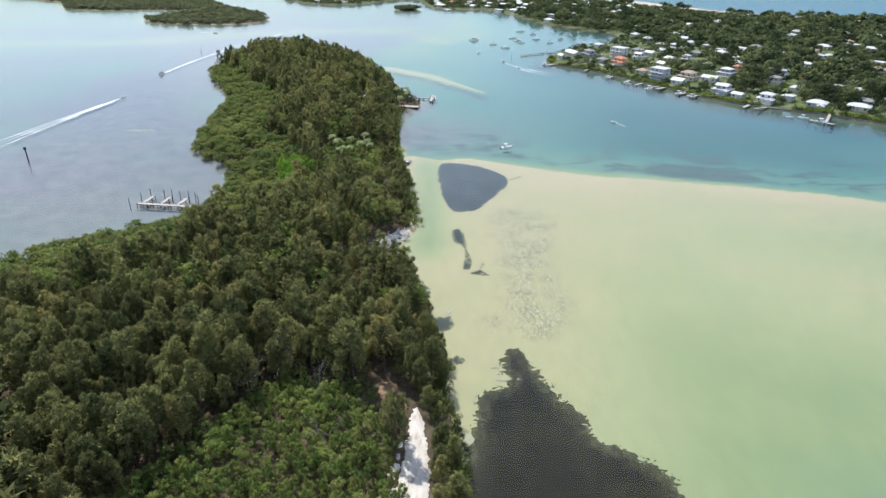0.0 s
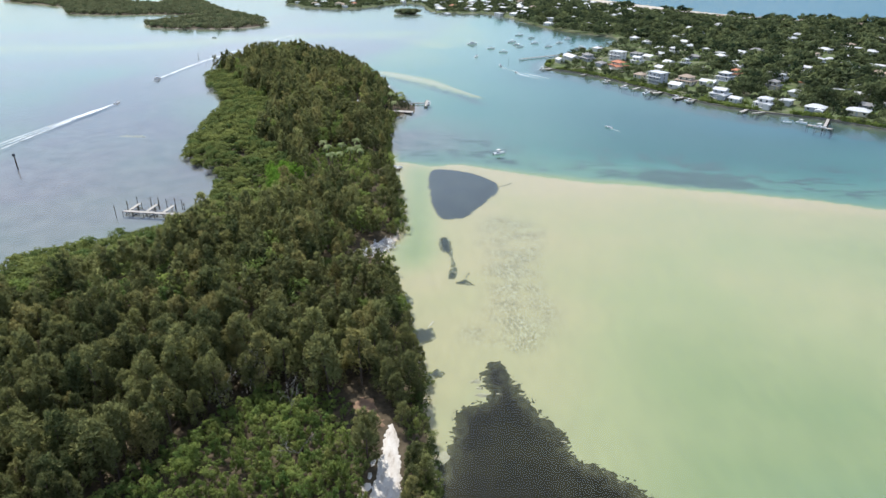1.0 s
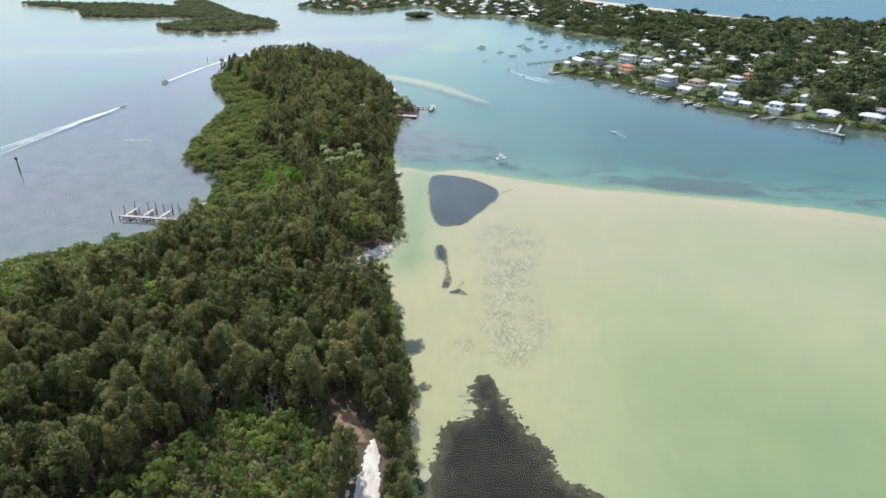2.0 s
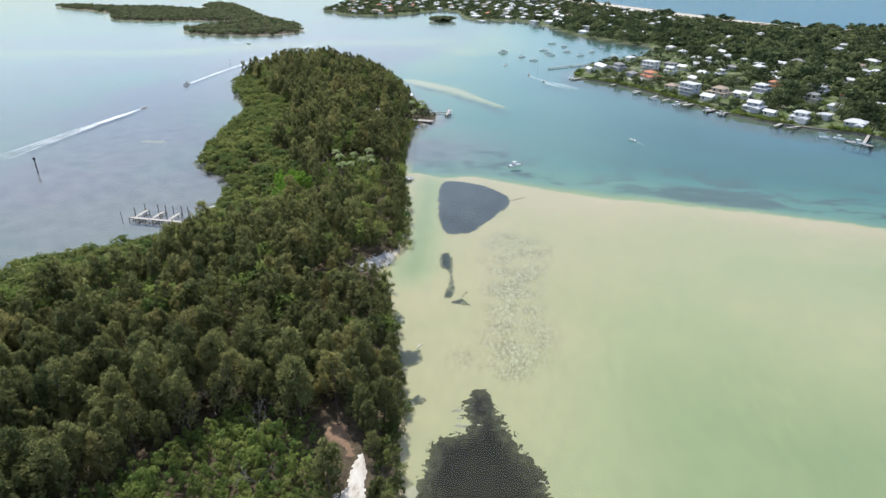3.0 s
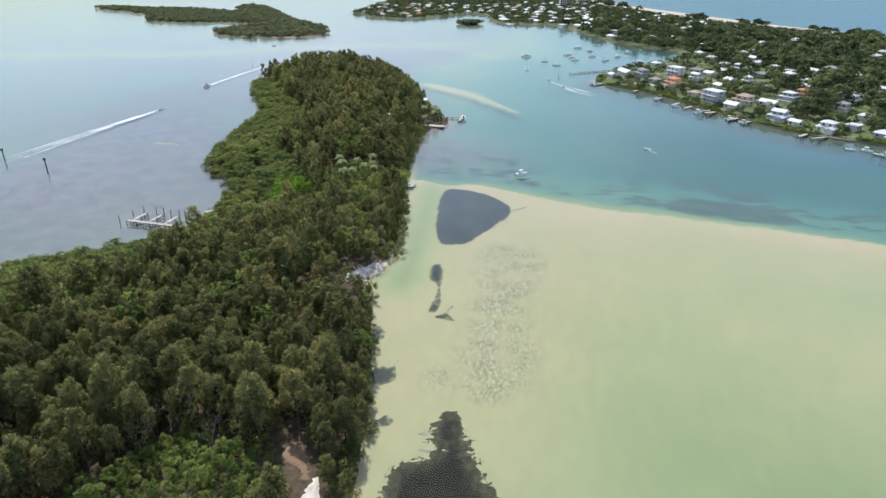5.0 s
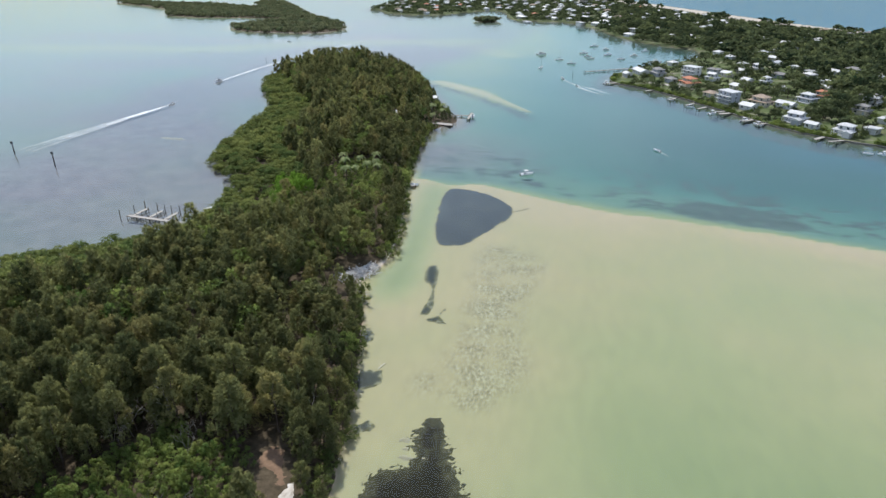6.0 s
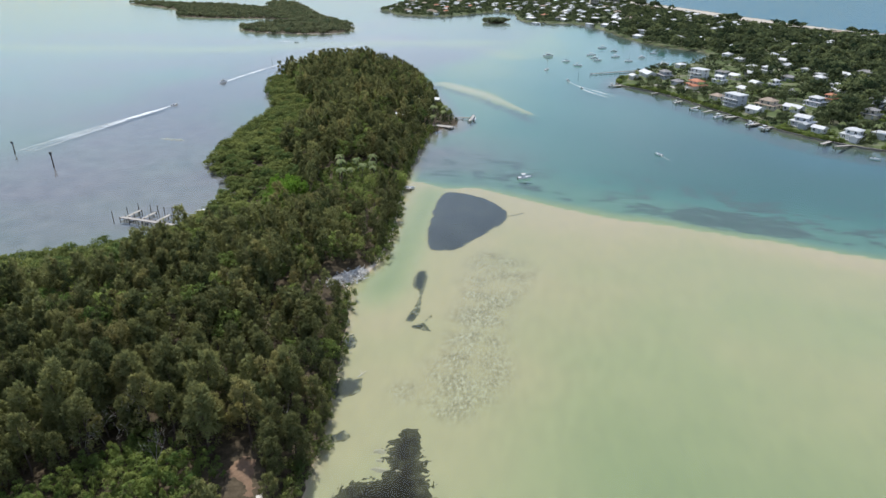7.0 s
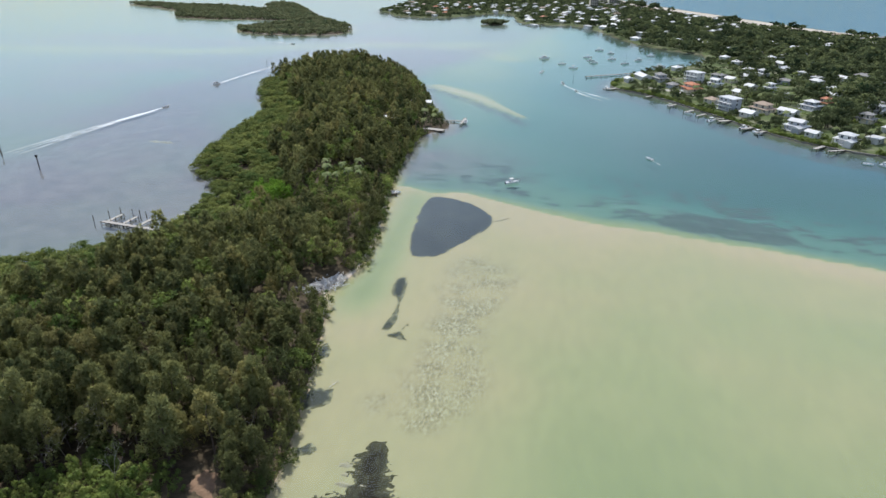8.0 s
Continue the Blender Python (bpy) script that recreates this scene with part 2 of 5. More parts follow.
M_BRIGHT = foliage("bright_foliage", (0.15, 0.28, 0.035), (0.20, 0.36, 0.05), (0.26, 0.42, 0.08))
M_BARK = plain("bark", (0.13, 0.10, 0.08), 0.9, grain=4)
M_TWIG = plain("grey_dead_twigs", (0.40, 0.36, 0.31), 0.85, grain=4)
M_DEADWOOD = plain("bleached_wood", (0.72, 0.68, 0.63), 0.85, grain=4)
M_PLANK = plain("weathered_planks", (0.42, 0.39, 0.35), 0.8, grain=3)
M_PILE = plain("dark_timber", (0.085, 0.07, 0.06), 0.85, grain=4)
M_WHITE = plain("white_paint", (0.68, 0.68, 0.665), 0.55, grain=1.2, vary=0.2)
M_CREAM = plain("cream_stucco", (0.66, 0.60, 0.48), 0.8, grain=1.2, vary=0.25)
M_GREY = plain("grey_siding", (0.42, 0.45, 0.50), 0.7, grain=1.2, vary=0.25)
M_ROOF_WHITE = plain("white_metal_roof", (0.66, 0.66, 0.65), 0.45, grain=0.8, vary=0.3)
M_ROOF_GREY = plain("grey_shingle", (0.30, 0.29, 0.28), 0.85, grain=1.5, vary=0.4)
M_ROOF_TAN = plain("tan_tile", (0.42, 0.32, 0.24), 0.8, grain=1.5, vary=0.35)
M_ROOF_RED = plain("orange_clay_tile", (0.55, 0.22, 0.12), 0.8, grain=1.5, vary=0.3)
M_GELCOAT = plain("white_gelcoat", (0.80, 0.81, 0.82), 0.25, grain=1.5, vary=0.12)
M_DARK = plain("dark_fittings", (0.03, 0.035, 0.045), 0.4, grain=3)
M_CANVAS = plain("blue_canvas", (0.05, 0.08, 0.14), 0.8, grain=3)
M_METAL = plain("aluminium", (0.6, 0.61, 0.62), 0.35, 1.0, grain=5)
M_WALL = plain("weathered_sea_wall", (0.24, 0.22, 0.19), 0.9, grain=0.8, vary=0.45)
M_CONCRETE = plain("concrete", (0.48, 0.45, 0.40), 0.85, grain=0.8, vary=0.35)


def make_glass():
    m = Nodes("window_glass")
    return m.surface((0.03, 0.04, 0.05), 0.08, 0.0, None, 0.8)


M_GLASS = make_glass()


# ---- mesh helpers ----
def link_mesh(name, bm, material, parent=None, label="", smooth=False):
    me = bpy.data.meshes.new(name)
    bm.to_mesh(me)
    bm.free()
    if smooth:
        me.polygons.foreach_set("use_smooth", [True] * len(me.polygons))
    me.materials.append(material)
    ob = new(name, me)
    if parent is not None:
        ob.parent = parent
    if label:
        ob["label"] = label
    return ob


def part(name, bm, material, parent, label="", smooth=False):
    return link_mesh(name, bm, material, parent, label, smooth)


def thing(name, m, label, category, group=""):
    ob = new(name)
    ob.empty_display_size = 0.5
    ob.matrix_world = m
    return tagged(ob, label, category, group)


def box(bm, lo, hi, m=None):
    c = [(a + b) / 2 for a, b in zip(lo, hi)]
    s = [b - a for a, b in zip(lo, hi)]
    mat = Matrix.Translation(c) @ Matrix.Diagonal((*s, 1))
    bmesh.ops.create_cube(bm, size=1.0, matrix=(m @ mat) if m else mat)
    return bm


def rod(bm, a, b, r0, r1=None, sides=6):
    a, b = Vector(a), Vector(b)
    d = b - a
    m = Matrix.Translation((a + b) / 2) @ d.to_track_quat("Z", "Y").to_matrix().to_4x4()
    bmesh.ops.create_cone(bm, cap_ends=True, segments=sides, radius1=r0, radius2=r0 if r1 is None else r1, depth=d.length, matrix=m)
    return bm


def arrays_mesh(name, verts, quads, material, smooth=False):
    """A mesh from whole arrays of vertices and of faces that have three or four corners each."""
    verts, quads = np.asarray(verts, np.float32), np.asarray(quads, np.int32)
    me = bpy.data.meshes.new(name)
    me.vertices.add(len(verts))
    me.vertices.foreach_set("co", verts.ravel())
    me.loops.add(quads.size)
    me.loops.foreach_set("vertex_index", quads.ravel())
    me.polygons.add(len(quads))
    me.polygons.foreach_set("loop_start", np.arange(0, quads.size, quads.shape[1], dtype=np.int32))
    if smooth:
        me.polygons.foreach_set("use_smooth", np.ones(len(quads), bool))
    me.update(calc_edges=True)
    me.materials.append(material)
    return me


def spline(points, steps=4, closed=True):
    """A smooth outline through a few corners."""
    p = np.array(points, float)
    n, out = len(p), []
    for i in range(n if closed else n - 1):
        a, b, c, d = (p[(i + k) % n] if closed else p[min(max(i + k, 0), n - 1)] for k in (-1, 0, 1, 2))
        for k in range(steps):
            t = k / steps
            out.append(0.5 * (2 * b + (c - a) * t + (2 * a - 5 * b + 4 * c - d) * t * t + (3 * b - a - 3 * c + d) * t ** 3))
    return np.array(out)


def inside(outline, x, y):
    """Signed distance to an outline, positive inside."""
    x, y = np.asarray(x, float), np.asarray(y, float)
    best, odd = np.full(x.shape, 1e18), np.zeros(x.shape, bool)
    for (ax, ay), (bx, by) in zip(outline, np.roll(outline, -1, 0)):
        ex, ey = bx - ax, by - ay
        t = np.clip(((x - ax) * ex + (y - ay) * ey) / (ex * ex + ey * ey + 1e-12), 0, 1)
        best = np.minimum(best, (x - ax - t * ex) ** 2 + (y - ay - t * ey) ** 2)
        if ey != 0:
            odd ^= ((ay > y) != (by > y)) & (x < ax + (y - ay) / ey * ex)
    return np.where(odd, 1, -1) * np.sqrt(best)


def ramp01(v, a, b):
    t = np.clip((v - a) / (b - a), 0, 1)
    return t * t * (3 - 2 * t)


class Waves:
    """Cheap smooth noise over the plan: a sum of random sines, about -1 to 1."""

    def __init__(self, seed, size, count=14):
        r = np.random.RandomState(seed)
        a, f = r.uniform(0, 2 * np.pi, count), r.uniform(0.5, 1.8, count) * 2 * np.pi / size
        self.kx, self.ky, self.ph = np.cos(a) * f, np.sin(a) * f, r.uniform(0, 2 * np.pi, count)

    def __call__(self, x, y):
        return sum(np.sin(x * a + y * b + c) for a, b, c in zip(self.kx, self.ky, self.ph)) / len(self.kx) ** 0.5 / 1.4


# ---- the plan: outlines of land and shoals ----
ISLAND = spline([(6, 40), (3.5, 103), (2, 118), (-0.5, 135), (-2, 150), (-5, 166), (-9, 183), (-13, 200), (-17, 216), (-22, 232),
                 (-16.5, 246), (-17.5, 270), (-21, 295), (-27, 328), (-32, 362), (-36, 405), (-37, 428), (-32, 446), (-25, 456), (-25, 472),
                 (-37, 492), (-52, 532), (-66, 568), (-90, 622), (-135, 670), (-185, 690), (-214, 650), (-216, 600), (-200, 556), (-183, 518),
                 (-164, 490), (-159, 460), (-154, 410), (-147, 362), (-136, 345), (-115, 324), (-106, 300), (-105, 278), (-110, 258),
                 (-133, 236), (-152, 224), (-175, 200), (-230, 150), (-230, 40)])
MAINLAND = spline([(-322, 1330), (-290, 1262), (-264, 1212), (-207, 1184), (-160, 1192), (-112, 1258), (-64, 1260), (-38, 1126), (-1, 1100), (51, 1083), (88, 1010), (110, 936), (133, 883), (160, 845),
                   (192, 812), (178, 752), (128, 710), (98, 664), (88, 618), (112, 593), (135, 561), (158, 520), (186, 473), (213, 447),
                   (242, 431), (270, 402), (330, 350), (430, 270), (800, 60), (1500, -200), (1700, 300), (1150, 560), (750, 790), (575, 893), (492, 970),
                   (406, 1062), (354, 1158), (292, 1287), (214, 1451), (150, 1600), (70, 1800), (-260, 1800)], 3)
FAR_ISLAND = spline([(-940, 1420), (-922, 1407), (-816, 1338), (-722, 1264), (-660, 1160), (-580, 1128), (-509, 1127), (-434, 1117), (-411, 1084), (-435, 1049), (-454, 1010),
                     (-433, 962), (-393, 937), (-331, 925), (-292, 932), (-273, 958), (-277, 1012), (-318, 1075), (-402, 1190), (-466, 1300),
                     (-533, 1410), (-597, 1478), (-606, 1419), (-556, 1312), (-677, 1376), (-788, 1404), (-900, 1445)], 3)
ISLET = spline([(-91, 1101), (-76, 1091), (-63, 1097), (-59, 1110), (-76, 1118), (-93, 1113)], 3)
FLAT_X = [-60, -25, -7, 10, 23, 41, 57, 76, 100, 118, 132, 155, 174, 195, 260, 400, 800]
FLAT_Y = [342, 347, 341, 341, 335, 326, 318.4, 312.5, 308, 302.5, 299.5, 293, 287.5, 277.5, 250, 202, 80]
GULF_Y, GULF_X = [200, 893, 970, 1062, 1158, 1287, 1451, 1600], [1300, 575, 492, 406, 354, 292, 214, 150]


def gulf_x(y):
    """The shore line of the open sea: its x at each y."""
    return np.interp(y, GULF_Y, GULF_X)


SLOPE_WEED = spline([(106, 334), (124, 331), (140, 328), (152, 313), (147, 306), (127, 308), (113, 311), (100, 318)])
MOTTLE = spline([(24, 268), (42, 256), (38, 232), (36, 205), (39, 180), (28, 166), (10, 172), (18, 195), (18, 225), (16, 250)])
WAVES_BIG, WAVES_MID, WAVES_SMALL = Waves(3, 160), Waves(4, 45), Waves(5, 9)


def segment_gap(x, y, ax, ay, bx, by):
    ex, ey = bx - ax, by - ay
    t = np.clip(((x - ax) * ex + (y - ay) * ey) / (ex * ex + ey * ey), 0, 1)
    return np.hypot(x - ax - t * ex, y - ay - t * ey)


def bay_shoal(x, y):
    """The long pale shoal that crosses the bay before the far island, 0 to 1."""
    gap = np.minimum.reduce([segment_gap(x, y, -1400, 745, -530, 766), segment_gap(x, y, -530, 766, -390, 773), segment_gap(x, y, -390, 773, -234, 846), segment_gap(x, y, -234, 846, -60, 880)])
    return np.exp(-((gap + 9 * WAVES_MID(x * 0.3, y)) / 30.0) ** 2)


def ground_z(x, y):
    """Height of sea bed and land over the plan, in metres; the sea stands at 0."""
    x, y = np.asarray(x, float), np.asarray(y, float)
    d_isl, d_main, d_far, d_let = inside(ISLAND, x, y), inside(MAINLAND, x, y), inside(FAR_ISLAND, x, y), inside(ISLET, x, y)
    s = np.interp(x, FLAT_X, FLAT_Y) - 2.5 - y + 0.9 * WAVES_MID(x, y)
    flat = 0.16 + 0.12 * ramp01(s, 8, 60) + 0.14 * ramp01(s, 110, 220) + 0.34 * ramp01(x + 0.25 * s, 45, 130) + 0.62 * ramp01(s, 80, 220) * ramp01(x, 15, 110) + 0.06 * WAVES_BIG(x, y) + 0.05 * WAVES_MID(x, y)
    flat -= 0.34 * np.exp(-((s - 8) / 7.0) ** 2) * ramp01(x, 85, 140)
    flat -= 0.12 * np.exp(-(s / 7.0) ** 2)
    flat = np.maximum(flat, 0.05 + 0.07 * (1 - ramp01(x, 85, 140)))
    flat += 0.75 * np.exp(-((x + 11 - (y - 280) * -0.03) / 8.0) ** 2) * ramp01(y, 205, 235) * (1 - ramp01(y, 325, 345))
    out = np.maximum(-s, 0)
    chan = 1.25 + 0.75 * ramp01(out, 0, 16) + 2.1 * ramp01(out, 18, 75) * ramp01(x, -20, 110) + 0.8 * ramp01(out, 60, 160) * ramp01(x, 60, 200)
    chan += 0.35 * WAVES_BIG(x, y)
    chan = chan - 0.9 * ramp01(y, 560, 800) * ramp01(chan, 1.0, 2.5)
    depth = np.where(s > 0, flat, chan)
    depth = depth + (1.7 - depth) * ramp01(-x - 60 + (y - 620).clip(0) * 0.25, 0, 70)
    bar = np.minimum(segment_gap(x, y, -62, 606, -20, 565), segment_gap(x, y, -20, 565, 22, 505))
    depth -= (depth - 0.3) * 0.95 * np.exp(-(bar / (9.5 - 5.5 * ramp01(x, -30, 22))) ** 2)
    bar2 = np.minimum(segment_gap(x, y, -220, 900, -60, 830), segment_gap(x, y, -60, 830, -15, 768))
    depth -= (depth - 0.9) * np.exp(-(bar2 / 16.0) ** 2)
    depth -= (depth - 0.95) * 0.85 * bay_shoal(x, y)
    depth += 5.5 * ramp01(x - gulf_x(y), 5, 120)
    for d, slope in ((d_isl, 0.16), (d_far, 0.1), (d_let, 0.1), (d_main, 0.1)):
        depth = np.minimum(depth, 0.05 + slope * np.maximum(-d, 0) + 0.02 * np.maximum(-d, 0) ** 2)
    land = np.maximum.reduce([0.08 + 0.09 * np.minimum(d_isl, 14), np.minimum(0.9 + 0.02 * d_main, 2.0) * ramp01(d_main, -0.5, 1.0),
                              0.1 + 0.1 * np.minimum(d_far, 8), 0.1 + 0.1 * np.minimum(d_let, 6)])
    gulf = gulf_x(y) - x
    land = np.where((d_main > 0) & (gulf < 58), np.minimum(land, 0.05 + 0.003 * np.maximum(gulf, 0)), land)
    on = np.maximum.reduce([d_isl, d_main, d_far, d_let]) > 0
    return np.where(on, land, -depth)


def stretched(dense_lo, dense_hi, step, grow, lo, hi, top):
    mid = list(np.arange(dense_lo, dense_hi, step))
    s, v = step, dense_hi
    while v < hi:
        mid.append(v)
        s = min(s * grow, top if v < 1500 else 400)
        v += s
    mid.append(hi)
    s, v, low = step, dense_lo, []
    while v > lo:
        s = min(s * grow, top if v > -900 else 400)
        v -= s
        low.append(v)
    return np.array(low[::-1] + mid)


def build_ground():
    xs = stretched(-60, 60, 2.2, 1.05, -4600, 4600, 20)
    xs = np.concatenate([xs[xs < 60], np.arange(60, 290, 3.4), [x for x in stretched(60, 290, 3.4, 1.06, 0, 4600, 24) if x > 290]])
    ys = stretched(96, 660, 3.4, 1.04, -1500, 4700, 15)
    ys = np.concatenate([ys[ys < 96], np.arange(96, 352, 2.2), ys[ys > 353]])
    gx, gy = np.meshgrid(xs, ys)
    x, y = gx.ravel(), gy.ravel()
    z = ground_z(x, y)
    nx, ny = len(xs), len(ys)
    i = (np.arange(ny - 1)[:, None] * nx + np.arange(nx - 1)[None]).ravel()
    me = arrays_mesh("ground", np.c_[x, y, z], np.c_[i, i + 1, i + nx + 1, i + nx], M_GROUND, True)
    bay = ramp01(-x - 70 + (y - 620).clip(0) * 0.3, 0, 60)
    bay = bay * (0.75 + 0.25 * WAVES_BIG(x, y)).clip(0, 1) * (1 - 0.7 * bay_shoal(x, y))
    west = np.interp(y, [300, 383, 516, 590, 700], [-285, -296, -303, -293, -275]) - x + 14 * WAVES_MID(x * 0.5, y * 0.5)
    bay = bay * (1 - (0.4 + 0.2 * Waves(66, 120)(x * 0.3, y)) * ramp01(west, -12, 30)) * (1 - 0.45 * ramp01(y, 850, 980))
    head = np.exp(-((x + 22) / 48) ** 2 - ((y - 395) / 42) ** 2) * (0.85 + 0.2 * WAVES_MID(x, y))
    off = y - np.interp(x, FLAT_X, FLAT_Y)
    streaks = ramp01(x, -45, -25) * ramp01(off, 4, 16) * (1 - ramp01(off, 40, 110)) * ramp01(Waves(8, 24)(x * 0.45 + y * 0.3, y * 1.3) + 0.9 * Waves(18, 9)(x * 0.5, y), -0.2, 0.7) * 0.62
    under_bar = 0.6 * np.exp(-(np.minimum(segment_gap(x, y, -64, 592, -24, 552), segment_gap(x, y, -24, 552, 24, 490)) / 6.0) ** 2)
    d_isl = inside(ISLAND, x, y)
    rims = (0.8 * ramp01(d_isl, -16, -4) * np.maximum(ramp01(y, 345, 370), ramp01(-x, 85, 100)))
    grass = np.maximum.reduce([rims, bay * 1.25, head * 0.9 * ramp01(off, 0, 6)]).clip(0, 0.97)
    slope = 0.72 * ramp01(inside(SLOPE_WEED, x, y), -7, 3)
    weed = np.maximum.reduce([head * 0.25, slope, streaks, under_bar, 0.8 * ramp01(inside(MAINLAND, x, y), -24, -6)]).clip(0, 0.85)
    mottle = ramp01(inside(MOTTLE, x, y), -6, 5)
    town = (inside(MAINLAND, x, y) > 0).astype(float)
    gulf = gulf_x(y) - x
    beach = ((np.abs(gulf) < 58) | ((inside(ISLAND, x, y) > -8) & (x > -60) & (y > 212) & (y < 330)) | ((inside(FAR_ISLAND, x, y) > -12) & (y < 945))).astype(float)
    for name, values in (("grass", grass), ("weed", weed), ("beach", beach), ("mottle", mottle), ("town", town)):
        me.attributes.new(name, "FLOAT", "POINT").data.foreach_set("value", values.astype(np.float32))
    tagged(new("ground", me), "pale sand sea bed rising into low wooded islands and shore", "ground", kind="structure")

    # two sheets of water that meet under the village: the calm bay and the open sea
    ys, xm = (-1500, 300, 700, 1200, 1750, 4700), (1500, 1000, 520, 250, -60, -1500)
    for name, side, mat, text in (("water", -4600, M_WATER, "clear shallow green and blue bay water, lightly rippled"), ("open_sea", 4600, M_SEA, "blue choppy open sea beyond the beach")):
        v = [p for y0, x0 in zip(ys, xm) for p in ((side, y0, 0), (x0, y0, 0))]
        q = [(2 * k, 2 * k + 1, 2 * k + 3, 2 * k + 2) if side < 0 else (2 * k + 1, 2 * k, 2 * k + 2, 2 * k + 3) for k in range(len(ys) - 1)]
        tagged(new(name, arrays_mesh(name, v, q, mat)), text, "water", kind="structure")


build_ground()


def bed_patch(name, outline, material, label, category, thick=0.25, res=0.8, ragged=1.6, sharp=0.25, seed=1, drowned=True, kind="", cap=0.12):
    """A low mound with a ragged rim that lies on the ground and dips under it at the rim."""
    o = spline(outline)
    lo, hi = o.min(0) - 4, o.max(0) + 4
    xs, ys = np.arange(lo[0], hi[0], res), np.arange(lo[1], hi[1], res)
    gx, gy = np.meshgrid(xs, ys)
    x, y = gx.ravel(), gy.ravel()
    w1, w2, w3, w4 = Waves(seed, 13.0), Waves(seed + 50, 5.0), Waves(seed + 90, 2.0), Waves(seed + 130, 1.3, 24)
    d = inside(o, x, y) + ragged * (0.6 * w1(x, y) + 0.4 * w2(x, y) + 0.5 * w3(x, y) + 0.4 * w4(x, y))
    g = ground_z(x, y)
    z = g + np.clip(d * sharp, -0.3, thick)
    if drowned:
        z = np.minimum(z, np.maximum(g + 0.02, -cap) + np.clip(d * sharp, -0.3, 0.0))
    nx = len(xs)
    i = (np.arange(len(ys) - 1)[:, None] * nx + np.arange(nx - 1)[None]).ravel()
    q = np.c_[i, i + 1, i + nx + 1, i + nx]
    q = q[(d[q] > -1.5).any(1)]
    used, back = np.unique(q, return_inverse=True)
    me = arrays_mesh(name, np.c_[x, y, z][used], back.reshape(-1, 4), material, True)
    me.attributes.new("rim", "FLOAT", "POINT").data.foreach_set("value", d[used].astype(np.float32))
    return tagged(new(name, me), label, category, kind=kind or "structure")


bed_patch("seagrass_bed", [(2, 96), (5, 123), (6.5, 137), (12, 140.5), (15, 145), (13, 152), (17, 159), (21, 155), (25.5, 146), (30, 135.5), (34.5, 127),
                           (36, 121.5), (44, 117.5), (48.5, 113), (50, 108), (46, 96)], M_WEED, "dark brown seagrass bed with a ragged rim", "seagrass", res=0.4, ragged=1.8, seed=11)
for k, (x, y, r) in enumerate(((12.2, 150.6, 1.3), (13.6, 144.6, 1.7), (18.6, 144.8, 1.4), (15.8, 149, 0.9), (13.2, 147.5, 1.0), (33, 127, 0.7), (43, 114.5, 0.8))):
    bed_patch("sand_patch", [(x + r * 1.2 * math.cos(a), y + r * 0.6 * math.sin(a)) for a in (0, 1.1, 2.2, 3.3, 4.2, 5.2)], M_TAN, "pale bare sand gap in the seagrass", "sand", thick=0.5, ragged=0.55, res=0.3, sharp=0.5, seed=70 + k, cap=0.05)
bed_patch("mud_hollow", [(-7.5, 328), (0, 331), (10, 327), (20, 319), (26, 309), (26.5, 299), (20, 284), (12, 268), (4, 264), (-1, 266), (-4.5, 281), (-7, 300)],
          M_HOLE, "grey drowned seagrass patch in pale sand", "seagrass", ragged=1.0, seed=12)
bed_patch("seagrass_strip", [(-0.4, 245), (3.0, 245.5), (4.4, 239), (5.0, 231), (5.6, 224), (6.4, 221), (7.2, 215), (6.0, 210), (3.8, 210), (3.9, 216), (4.7, 221.5), (4.4, 226), (3.4, 230), (0.6, 233), (-0.6, 239)], M_STRIP,
          "thin dark seagrass strip along the sand", "seagrass", ragged=0.42, res=0.3, seed=13)
bed_patch("seagrass_dash", [(25.5, 304.5), (29, 306), (33.5, 310), (34, 309), (29.5, 304.6)], M_STRIP, "short thin seagrass streak in pale sand", "seagrass", ragged=0.25, res=0.4, seed=22)
bed_patch("seagrass_tuft", [(11.5, 215), (10.5, 209), (14, 204.5), (6.8, 206.5), (9, 209)], M_STRIP, "small forked seagrass tuft", "seagrass", ragged=0.7, res=0.3, seed=14)
bed_patch("sunken_square", [(-8, 176), (-1.4, 177.2), (-0.4, 176.6), (0.3, 170.8), (-3.8, 167.6), (-7.5, 168)], M_DARK_PATCH, "dark patch on the bed beside the mangroves", "seagrass", ragged=0.4, res=0.3, seed=15, sharp=0.5, cap=0.03)
bed_patch("sunken_square", [(-12, 198), (-9.6, 199), (-7.5, 193), (-10.5, 190.5)], M_DARK_PATCH, "dark patch on the bed beside the mangroves", "seagrass", ragged=0.7, res=0.3, seed=16, sharp=0.5, cap=0.03)
bed_patch("sunken_square", [(-1, 153), (1.6, 155.8), (3.6, 153), (1.1, 151)], M_DARK_PATCH, "dark patch on the bed beside the mangroves", "seagrass", ragged=0.5, res=0.3, seed=17, sharp=0.5, cap=0.03)
bed_patch("sand_track", [(-14, 90), (-12.2, 103), (-10.9, 113), (-10.6, 122), (-9.9, 130), (-8.6, 131.5), (-7.2, 126), (-5.8, 117), (-4.9, 108), (-4.8, 90)], M_SAND,
          "bare white sand track between bushes", "track", thick=0.2, ragged=0.5, res=0.3, seed=19, drowned=False)
